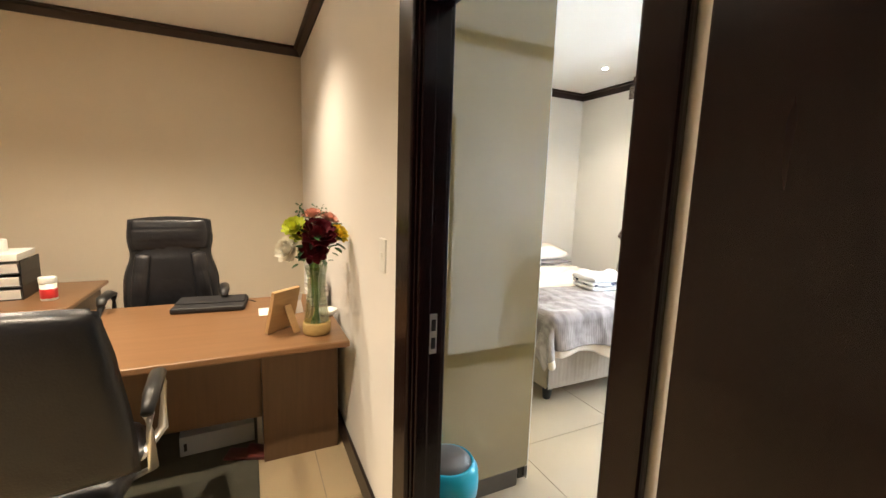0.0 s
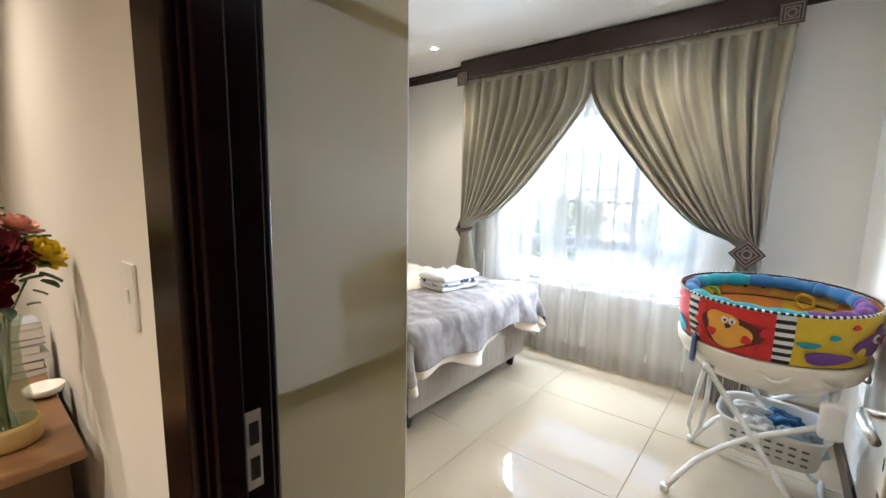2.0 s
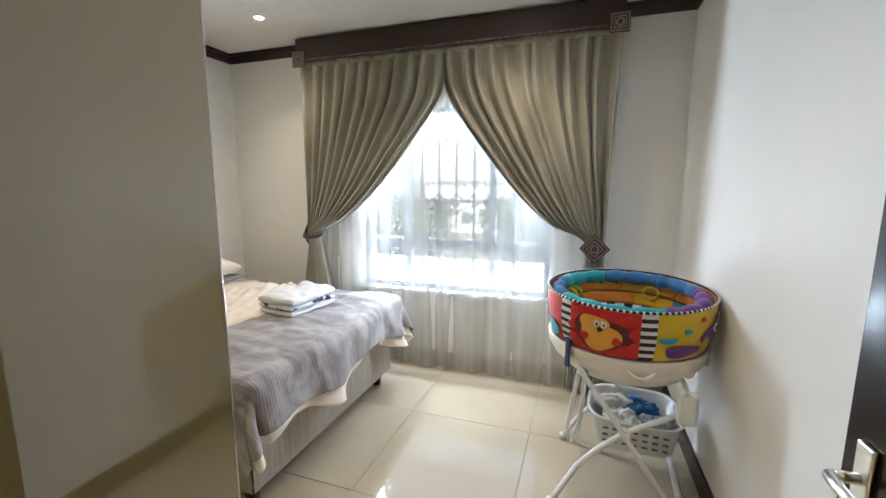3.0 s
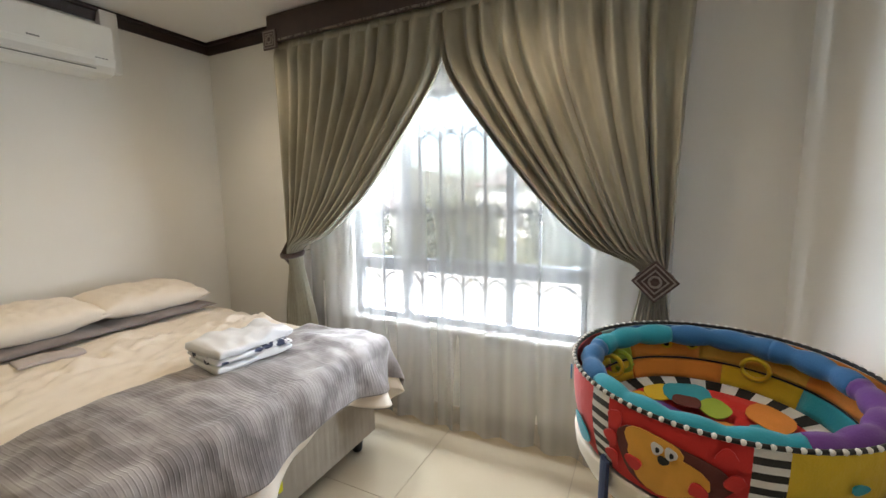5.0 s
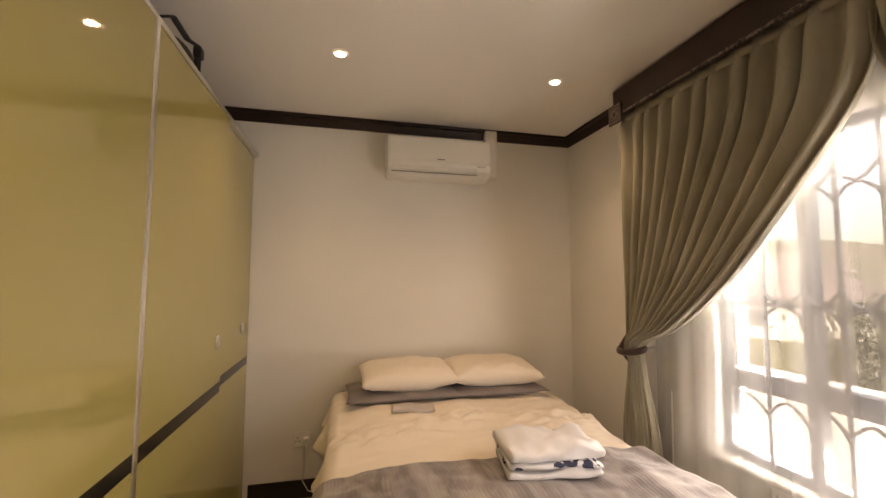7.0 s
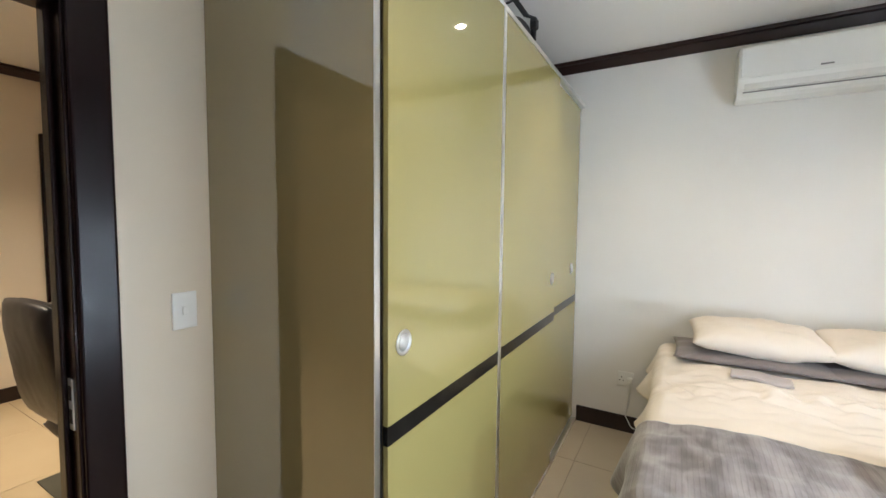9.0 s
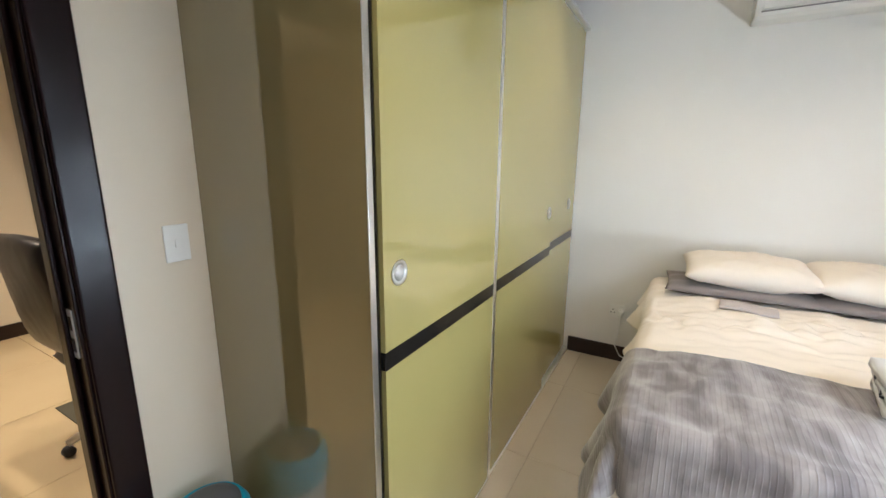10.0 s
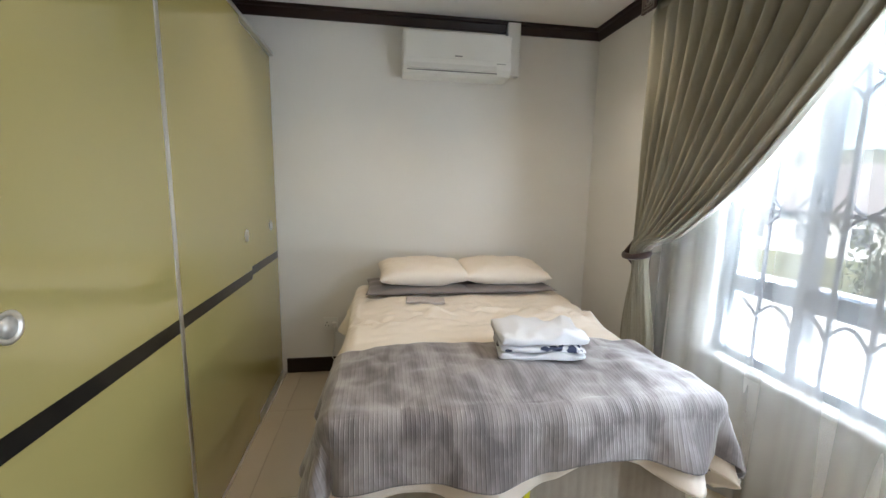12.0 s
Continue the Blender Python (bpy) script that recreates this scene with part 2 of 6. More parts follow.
part("head_jamb", box(XO - 0.005, XW + 0.005, DY0 + 0.032, DY1 - 0.032, DH - 0.032, DH, 0.003), M_MAHOG, frame_ob)
for xa, xb in ((XO - 0.022, XO - 0.001), (XW + 0.001, XW + 0.022)):
    part("casing", box(xa, xb, DY0 + 0.0255, DY1 - 0.0255, DH - 0.012, DH + 0.09, 0.008, 3), M_MAHOG, frame_ob)
M_STEEL = material("satin_steel", (0.70, 0.69, 0.66), 0.38, 0.6, color2=(0.52, 0.51, 0.49), scale=60)
# black for flat blocks standing in for the shade inside small holes
M_BLACK = material("hole_shade_black", (0.006, 0.006, 0.006), 0.5)
bm = bmesh.new()
plate_y = DY1 - 0.032
add_box(bm, XO + 0.056, XO + 0.082, plate_y - 0.003, plate_y, 0.975, 1.115)
strike = part("strike_plate", bm, M_STEEL, frame_ob, "satin steel strike plate with two keeper holes")
for za, zb in ((0.992, 1.032), (1.056, 1.096)):
    part("keeper_hole", box(XO + 0.061, XO + 0.077, plate_y - 0.0042, plate_y - 0.003, za, zb), M_BLACK, strike)


def panel_door(name, width, height, label, group=""):
    """A framed leaf lying along +x from its hinge, with raised panels on both faces."""
    d = thing(name, label=label, category="door", group=group)
    part("leaf", box(0, width, -0.02, 0.02, 0.008, height, 0.003), M_MAHOG, d)
    for side in (-1, 1):
        for z0, z1 in ((0.18, 0.82), (1.02, height - 0.16)):
            bm_ = bmesh.new()
            y0 = side * 0.02
            for x0, x1, za, zb in ((0.13, width - 0.13, z0, z0 + 0.03), (0.13, width - 0.13, z1 - 0.03, z1), (0.13, 0.16, z0 + 0.03, z1 - 0.03), (width - 0.16, width - 0.13, z0 + 0.03, z1 - 0.03)):
                add_box(bm_, x0, x1, min(y0, y0 + side * 0.009), max(y0, y0 + side * 0.009), za, zb)
            part("moulding", bm_, M_MAHOG, d)
            part("panel", box(0.2, width - 0.2, min(y0, y0 + side * 0.007), max(y0, y0 + side * 0.007), z0 + 0.07, z1 - 0.07, 0.005), M_MAHOG, d)
    return d


leaf = panel_door("bedroom_door", 0.795, 2.07, "open dark mahogany panelled door with chrome lever handle")
leaf.matrix_basis = pose(XW + 0.04, -3.70, 0, 0, 0, 0)
hz = 1.045
for side in (-1, 1):
    hp = part("handle_plate", box(0.712, 0.752, side * 0.02 + (0 if side > 0 else -0.008), side * 0.02 + (0.008 if side > 0 else 0), hz - 0.13, hz + 0.09, 0.003), M_CHROME, leaf, "chrome handle plate")
    bm = bmesh.new()
    add_tube(bm, [(0.732, side * 0.026, hz + 0.03), (0.732, side * 0.066, hz + 0.03)], 0.009, 12)
    add_tube(bm, [(0.732, side * 0.066, hz + 0.03), (0.70, side * 0.07, hz + 0.03), (0.65, side * 0.068, hz + 0.028), (0.612, side * 0.064, hz + 0.026)], 0.009, 12, radii=[0.01, 0.0095, 0.009, 0.008])
    bmesh.ops.recalc_face_normals(bm, faces=bm.faces[:])
    part("lever", bm, M_CHROME, hp, "chrome lever handle", smooth=True)
    part("keyhole", box(0.728, 0.736, side * 0.0282 - 0.0005, side * 0.0282 + 0.0005, hz - 0.075, hz - 0.05), M_BLACK, hp)

leaf2 = panel_door("passage_door", 0.80, 2.07, "open dark mahogany panelled door beside the office wall")
leaf2.matrix_basis = pose(-0.034, -4.577, 0, 0, 0, 95.0)

# ---- window, frame and burglar bars ----
M_ALU = material("dark_bronze_aluminium", (0.16, 0.17, 0.19), 0.4, 0.5, color2=(0.20, 0.21, 0.23), scale=20)
M_BARS = material("painted_steel_bars", (0.12, 0.125, 0.14), 0.45, 0.2, color2=(0.16, 0.165, 0.18), scale=30, grain=0.1)
M_GLASS = glass("window_glass", (0.97, 0.985, 0.98), 0.0, 0.94)
M_SILL = material("sill_tile", (0.62, 0.60, 0.56), 0.25, color2=(0.56, 0.54, 0.50), scale=5)
win = thing("window_1", (0, 0, 0), 0, "aluminium window with ornamental burglar bars", "window", kind="structure")
GX = XE + 0.07
FR = 0.045
for y0, y1, z0, z1 in ((WY0, WY1, WZ0, WZ0 + FR), (WY0, WY1, WZ1 - FR, WZ1), (WY0, WY0 + FR, WZ0 + FR, WZ1 - FR), (WY1 - FR, WY1, WZ0 + FR, WZ1 - FR)):
    part("window_frame", box(GX - 0.03, GX + 0.03, y0, y1, z0, z1, 0.004), M_ALU, win)
MULL = (-1.81, -2.55)
for ym in MULL:
    part("mullion", box(GX - 0.032, GX + 0.028, ym - 0.026, ym + 0.026, WZ0 + FR, WZ1 - FR, 0.004), M_ALU, win)
cells = [(WY0 + FR, MULL[1] - 0.026), (MULL[1] + 0.026, MULL[0] - 0.026), (MULL[0] + 0.026, WY1 - FR)]
RAIL = 1.055
for y0, y1 in cells:
    part("transom", box(GX - 0.028, GX + 0.026, y0, y1, RAIL - 0.045, RAIL + 0.045, 0.004), M_ALU, win)
    for z0, z1 in ((WZ0 + FR, RAIL - 0.045), (RAIL + 0.045, WZ1 - FR)):
        pane = part("pane", box(GX - 0.003, GX + 0.003, y0, y1, z0, z1), M_GLASS, win)
        pane.visible_shadow = False
part("window_sill", box(XE - 0.035, GX - 0.03, WY0 - 0.05, WY1 + 0.10, WZ0 - 0.03, WZ0 - 0.001, 0.006), M_SILL, win)

bars = thing("burglar_bars", (0, 0, 0), 0, "grey steel burglar bars with arched lattice fixed inside the window", "burglar bars")
BX = XE + 0.02
STRAIGHT = [-1.642, -1.95, -2.10, -2.25, -2.40, -2.737]
for y in STRAIGHT:
    part("bar", box(BX - 0.006, BX + 0.006, y - 0.0085, y + 0.0085, WZ0 + 0.01, WZ1 - 0.02, 0.002, 1), M_BARS, bars)
posts = sorted(STRAIGHT + [WY0 + 0.03, MULL[1], MULL[0], WY1 - 0.03])


def arch(y0, y1, z_spring, z_crown):
    """A flat steel strip bowed from one bar to the next."""
    pts = [(BX - 0.009, y0 + (y1 - y0) * k / 14, z_spring + (z_crown - z_spring) * (1 - abs(2 * k / 14 - 1) ** 1.9)) for k in range(15)]
    part("arch", tube(pts, 0.0072, 6), M_BARS, bars)


# bowed strips touch half way between the bars, above and below each lattice line
for y0, y1 in zip(posts, posts[1:]):
    for z in (1.425, 1.918):
        arch(y0, y1, z + 0.072, z + 0.006)
        arch(y0, y1, z - 0.062, z - 0.004)
    arch(y0, y1, 0.925, 1.0)
part("crossbar", box(BX - 0.012, BX + 0.004, WY0 + 0.005, WY1 - 0.005, 1.416, 1.434), M_BARS, bars)
bmc = lathe([(0.001, -0.006), (0.016, -0.006), (0.019, 0), (0.016, 0.006), (0.001, 0.006)], 10)
bmesh.ops.rotate(bmc, verts=bmc.verts[:], matrix=Matrix.Rotation(radians(90), 3, "Y"))
ros = part("rosette", bmc, M_BARS, bars)
ros.location = (BX - 0.014, STRAIGHT[0], 1.425)
for y in STRAIGHT[1:]:
    o = ros.copy()
    scene.collection.objects.link(o)
    o.location = (BX - 0.014, y, 1.425)

# ---- outside ----
M_LAWN = material("dry_lawn", (0.10, 0.12, 0.05), 0.9, color2=(0.16, 0.15, 0.08), scale=0.5, grain=0.4, grain_scale=30)
M_PAVE = material("pale_paving", (0.52, 0.50, 0.46), 0.8, color2=(0.44, 0.42, 0.38), scale=1.2, grain=0.3)
M_PLAST = material("white_plaster", (0.78, 0.76, 0.72), 0.8, color2=(0.70, 0.68, 0.64), scale=1.5, grain=0.2)
M_ROOF = material("grey_roof_tile", (0.20, 0.18, 0.17), 0.7, color2=(0.28, 0.25, 0.23), scale=2, grain=0.3)
# leaf colours greyed and paled to carry the haze
M_LEAF = material("hazed_foliage", (0.10, 0.115, 0.085), 0.6, color2=(0.15, 0.16, 0.125), scale=3)
M_BARK = material("bark", (0.12, 0.09, 0.06), 0.9, color2=(0.18, 0.14, 0.10), scale=12, grain=0.5)
M_HILL = material("hill_scrub", (0.12, 0.13, 0.10), 0.95, color2=(0.18, 0.17, 0.13), scale=0.02)
struct("ground", box(XE + 0.3, 900, -700, 700, -3.4, -3.2), M_LAWN)
struct("pavement", box(XE + 0.3, 9.0, -30, 30, -3.19, -3.15), M_PAVE)
gw = thing("garden_wall", (9.0, 0, -3.2), 0, "white plastered garden wall with a flat coping", "wall")
part("wall_body", box(0, 0.2, -25, 25, 0, 3.0), M_PLAST, gw)
part("coping", box(-0.05, 0.25, -25, 25, 3.0, 3.07, 0.01), M_PLAST, gw)


def hill(name, x, y, rx, ry, h, seed):
    rnd = random.Random(seed)
    ox = rnd.uniform(0, 100)

    def f(u, v):
        a, r = 2 * math.pi * u, v
        hh = h * (math.cos(math.pi * r) * 0.5 + 0.5) * (1 + 0.25 * noise.noise((ox + 3 * r * math.cos(a), 3 * r * math.sin(a), 0)))
        return (x + rx * r * math.cos(a), y + ry * r * math.sin(a), -3.3 + hh)
    struct(name, grid(40, 14, f), M_HILL, smooth=True)


hill("backdrop_hill", 420, 330, 200, 260, 46, 1)
hill("backdrop_hill", 520, 40, 200, 240, 30, 2)
hill("backdrop_hill", 430, -230, 180, 240, 38, 3)


def house(x, y, turn, w, d, h, n):
    hs = thing("house", (x, y, -3.2), turn, "pale plastered house with a grey pitched roof", "house", "houses beyond the garden")
    part("wall", box(-w / 2, w / 2, -d / 2, d / 2, 0, h), M_PLAST, hs)
    bm_ = bmesh.new()
    o, rh = 0.5, w * 0.28
    vs = [bm_.verts.new(p) for p in ((-w / 2 - o, -d / 2 - o, h), (w / 2 + o, -d / 2 - o, h), (w / 2 + o, d / 2 + o, h), (-w / 2 - o, d / 2 + o, h), (0, -d / 2 + w * 0.3, h + rh), (0, d / 2 - w * 0.3, h + rh))]
    for f in ((0, 1, 4), (1, 2, 5, 4), (2, 3, 5), (3, 0, 4, 5), (3, 2, 1, 0)):
        bm_.faces.new([vs[i] for i in f])
    part("roof", bm_, M_ROOF, hs)
    for k in range(n):
        yy = -d / 2 + d * (k + 0.5) / n
        part("window", box(-w / 2 - 0.05, -w / 2 + 0.02, yy - 0.6, yy + 0.6, 1.0, 2.3), M_ALU, hs)


for x, y, turn, w, d, h, n in ((38, 26, 10, 9, 14, 3.2, 4), (46, 6, -8, 9, 13, 5.4, 4), (40, -16, 5, 8, 12, 3.4, 3), (60, 42, 20, 10, 14, 5.6, 4)):
    house(x, y, turn, w, d, h, n)


def tree(x, y, h, r, seed):
    rnd = random.Random(seed)
    tr = thing("tree", (x, y, -3.2), 0, "leafy green garden tree behind the white wall", "tree", "trees beyond the garden wall")
    bm_ = bmesh.new()
    add_tube(bm_, [(0, 0, 0), (0.05, 0.02, h * 0.3), (0.0, 0.08, h * 0.6), (0.1, 0.05, h * 0.85)], 0.1, 8, radii=[0.14, 0.11, 0.08, 0.03])
    tips = []
    for k in range(9):
        a, z0 = rnd.uniform(0, 6.28), h * rnd.uniform(0.35, 0.7)
        tip = Vector((math.cos(a) * r * rnd.uniform(0.5, 0.9), math.sin(a) * r * rnd.uniform(0.5, 0.9), z0 + h * rnd.uniform(0.12, 0.3)))
        add_tube(bm_, [(0, 0.04, z0), tip * 0.5 + Vector((0, 0, z0 * 0.5 + 0.05)), tip], 0.04, 6, radii=[0.05, 0.035, 0.012])
        tips.append(tip)
    part("trunk", bm_, M_BARK, tr)
    vs, fs = [], []
    for k in range(4200):
        c = rnd.choice(tips) + Vector((rnd.gauss(0, 0.33 * r), rnd.gauss(0, 0.33 * r), rnd.gauss(0, 0.10 * h)))
        s = rnd.uniform(0.07, 0.15)
        e = Euler((rnd.uniform(0, 6), rnd.uniform(0, 6), rnd.uniform(0, 6))).to_matrix()
        b = len(vs)
        vs += [c + e @ Vector(p) for p in ((-s, 0, 0), (0, -s * 0.5, 0.02), (s, 0, 0), (0, s * 0.5, 0.02))]
        fs.append((b, b + 1, b + 2, b + 3))
    me = bpy.data.meshes.new("crown")
    me.from_pydata([tuple(v) for v in vs], [], fs)
    me.materials.append(M_LEAF)
    cr = new("crown", me)
    cr.parent = tr


for i, (x, y, h, r) in enumerate(((16.5, 4.6, 3.5, 1.9), (17.8, -1.2, 3.6, 1.6), (17.0, -6.5, 3.5, 1.8), (22, 22, 4.0, 2.2), (24, 7, 3.9, 2.0), (23, 0, 4.0, 2.0))):
    tree(x, y, h, r, 20 + i)

# ---- ceiling lights ----
M_BULB = glow("lamp_face", (1.0, 0.86, 0.66), 14.0)
M_TRIM = material("white_lamp_trim", (0.78, 0.77, 0.74), 0.35)


def downlight(x, y, z):
    d = thing("downlight", (x, y, z), 0, "small round recessed ceiling downlight, switched on", "ceiling light", "recessed downlights")
    part("trim_ring", lathe([(0.026, 0.02), (0.026, -0.002), (0.03, -0.006), (0.041, -0.004), (0.043, 0.0), (0.043, 0.002)], 24), M_TRIM, d, smooth=True)
    part("bulb", lathe([(0.001, -0.0035), (0.024, -0.0035), (0.025, 0.004), (0.001, 0.004)], 20), M_BULB, d, "glowing warm bulb")


for x, y in BEDROOM_SPOTS:
    downlight(x, y, HB - 0.002)
for x, y in OFFICE_SPOTS:
    downlight(x, y, HO - 0.002)

# ---- wardrobe ----
wr = thing("wardrobe", (XW + 0.002, -2.436, 0), 0, "glossy olive sliding-door wardrobe with black glass band", "wardrobe")
WD, WL, WH = 0.715, 2.434, 2.43
M_CARC = material("olive_carcass_panel", (0.28, 0.225, 0.105), 0.012, color2=(0.26, 0.21, 0.095), scale=1.0, ior=2.25)
M_KICK = material("dark_kick_plate", (0.10, 0.085, 0.07), 0.35, color2=(0.13, 0.11, 0.09), scale=8)
part("side_panel", box(0, 0.705, -0.02, -0.001, 0.1, WH, 0.001), M_CARC, wr)
part("edge_trim", box(0.7055, 0.7095, -0.02, 0.001, 0.02, WH, 0.001), M_CHROME, wr, "aluminium front edge")
# black strip put in for the shadow gap behind the front edge
part("dark_gap_strip", box(0.665, 0.7045, 0.0, 0.016, 0.02, WH - 0.03), M_BAND, wr)
part("side_panel", box(0, WD - 0.062, WL - 0.02, WL, 0.1, WH, 0.002), M_CARC, wr)
part("top_panel", box(0, WD - 0.062, 0.021, WL - 0.021, WH - 0.025, WH, 0.002), M_CARC, wr)
part("back_panel", box(0, 0.012, 0.021, WL - 0.021, 0.1, WH - 0.026), M_CARC, wr)
part("bottom_panel", box(0.013, WD - 0.062, 0.021, WL - 0.021, 0.1, 0.12), M_CARC, wr)
part("plinth", box(0, WD - 0.07, -0.019, WL, 0, 0.099, 0.003), M_KICK, wr)
part("top_track", box(WD - 0.030, WD - 0.002, 0.08, WL, WH - 0.012, WH + 0.012, 0.002), M_CHROME, wr)
part("bottom_track", box(WD - 0.030, WD - 0.002, 0.08, WL, 0.0, 0.018, 0.002), M_CHROME, wr)


def sliding_door(y0, y1, xf, pull_at, trims):
    ys_ = y0 + (0.0265 if 0 in trims else 0.012)
    dr = part("sliding_door", box(xf - 0.016, xf, ys_, y1 - 0.012, 1.003, WH - 0.02), M_OLIVE, wr, "glossy olive lacquered sliding door")
    part("lower_glass", box(xf - 0.016, xf, ys_, y1 - 0.012, 0.03, 0.948), M_OLIVE, dr)
    part("black_band", box(xf - 0.016, xf - 0.0005, ys_, y1 - 0.012, 0.949, 1.002), M_BAND, dr)
    for ya, yb in [((y0, y0 + 0.026), (y1 - 0.0115, y1))[k] for k in trims]:
        part("edge_profile", box(xf - 0.026, xf + 0.011, ya, yb, 0.02, WH - 0.014, 0.003), M_CHROME, dr, "aluminium door edge")
    part("edge_profile", box(xf - 0.024, xf + 0.001, y0 + 0.012, y1 - 0.012, 0.02, 0.0295), M_CHROME, dr)
    bm_ = lathe([(0.022, 0.0), (0.034, 0.0005), (0.036, 0.003), (0.034, 0.005), (0.027, 0.0045), (0.024, 0.002), (0.022, 0.0)], 28)
    pl = part("pull_ring", bm_, M_CHROME, dr, "round chrome finger pull", smooth=True)
    pl.matrix_basis = pose(xf, pull_at, 1.215, 0, 90, 0)
    cu = part("pull_cup", lathe([(0.001, 0.001), (0.022, 0.0008), (0.0235, 0.0022), (0.001, 0.0012)], 24), M_STEEL, pl, smooth=True)


XF = 0.80 - XW - 0.002
sliding_door(0.006, 0.783, XF + 0.004, 0.085, ())
sliding_door(0.773, 1.70, XF - 0.004, 1.615, (0,))
# black strip along the seam of the first two doors
part("dark_gap_strip", box(XF - 0.028, XF - 0.002, 0.7690, 0.7728, 0.02, WH - 0.014), M_BAND, wr)
sliding_door(1.66, 2.44, XF - 0.034, 2.25, ())

# ---- bag on the wardrobe ----
M_BAG = material("black_nylon", (0.015, 0.014, 0.016), 0.6, color2=(0.03, 0.028, 0.03), scale=20, grain=0.5, grain_scale=60)


def bag_f(u, v):
    a = 2 * math.pi * u
    r = math.sin(math.pi * v) ** 0.45
    x, y = 0.16 * math.cos(a) * r, 0.33 * (-math.cos(math.pi * v)) ** 1 if abs(math.cos(math.pi * v)) < 1 else (0.33 if v > 0.5 else -0.33)
    z = 0.075 * math.sin(a) * r
    w = 0.02 * noise.noise((x * 14, y * 9, z * 14))
    return (x + w, y, max(-0.05, z + w * 1.4) + 0.05)


bg = thing("bag", (0.60, -1.33, WH + 0.0005), 0, "soft black bag lying on top of the wardrobe", "bag")
part("body", grid(24, 24, bag_f), M_BAG, bg, smooth=True)
part("strap", tube([(0.13, -0.2, 0.06), (0.17, -0.13, 0.11), (0.185, -0.02, 0.085), (0.19, 0.08, 0.115), (0.15, 0.2, 0.06)], 0.014, 8, flat=0.4), M_BAG, bg, smooth=True)
part("buckle", box(0.165, 0.2, 0.09, 0.135, 0.075, 0.125, 0.008), M_BAG, bg)

# ---- bed ----
M_BASE = material("taupe_bed_fabric", (0.38, 0.33, 0.27), 0.85, color2=(0.33, 0.285, 0.23), scale=14, grain=0.5, grain_scale=400, sheen=0.2)
M_MATT = material("mattress_ticking", (0.74, 0.72, 0.68), 0.85, color2=(0.68, 0.66, 0.62), scale=12, grain=0.3)
M_DUVET = material("cream_cotton", (0.82, 0.735, 0.64), 0.85, color2=(0.805, 0.718, 0.62), scale=3, grain=0.25, grain_scale=300, sheen=0.2)
M_SHEET = material("white_cotton", (0.80, 0.79, 0.78), 0.85, color2=(0.74, 0.73, 0.72), scale=6, grain=0.25, grain_scale=300, sheen=0.2)
M_GREYP = material("grey_pillow_cotton", (0.20, 0.17, 0.165), 0.85, color2=(0.25, 0.215, 0.21), scale=7, grain=0.3, sheen=0.2)
M_FOOT = material("black_plastic", (0.012, 0.012, 0.013), 0.4)
M_TAG = material("yellow_tag", (0.75, 0.70, 0.03), 0.6)
BX0, BX1, BY0, BY1 = 1.42, 2.85, -1.85, -0.03
bed = thing("bed", ((BX0 + BX1) / 2, (BY0 + BY1) / 2, 0), 0, "double bed with channelled taupe base and mattress", "bed")
HW, HL = (BX1 - BX0) / 2, (BY1 - BY0) / 2


def chan(half, length_axis, off, z0, z1, n):
    """One upholstered side with vertical channels."""
    def f(u, v):
        s = -half + 2 * half * u
        bulge = abs(math.sin(math.pi * n * u)) ** 0.5
        rnd_ = 1 - (abs(2 * v - 1)) ** 8
        o = off + math.copysign(0.012 * bulge * rnd_ - 0.006, off)
        z = z0 + (z1 - z0) * v
        return (s, o, z) if length_axis == "x" else (o, s, z)
    return grid(n * 6, 6, f)


part("base", box(-HW + 0.01, HW - 0.01, -HL + 0.01, HL - 0.01, 0.115, 0.40, 0.02), M_BASE, bed, smooth=False)
part("channel_panel", chan(HW, "x", -HL, 0.118, 0.40, 19), M_BASE, bed, smooth=True)
part("channel_panel", chan(HL, "y", -HW, 0.118, 0.40, 24), M_BASE, bed, smooth=True)
part("channel_panel", chan(HL, "y", HW, 0.118, 0.40, 24), M_BASE, bed, smooth=True)
part("mattress", box(-HW + 0.005, HW - 0.005, -HL + 0.005, HL - 0.005, 0.401, 0.665, 0.04, 4), M_MATT, bed, smooth=True)
for sx in (-1, 1):
    for sy in (-1, 0, 1):
        lg = part("leg", lathe([(0.026, 0), (0.03, 0.01), (0.04, 0.1), (0.042, 0.116)], 16), M_FOOT, bed, "black tapered plastic foot", smooth=True)
        lg.location = (sx * (HW - 0.07), sy * (HL - 0.08), 0)
part("tag", box(-0.024 - 0.0, 0.0, -HL - 0.018, -HL - 0.014, 0.225, 0.40), M_TAG, bed, "yellow fabric tag").location = (0.0, 0, 0)


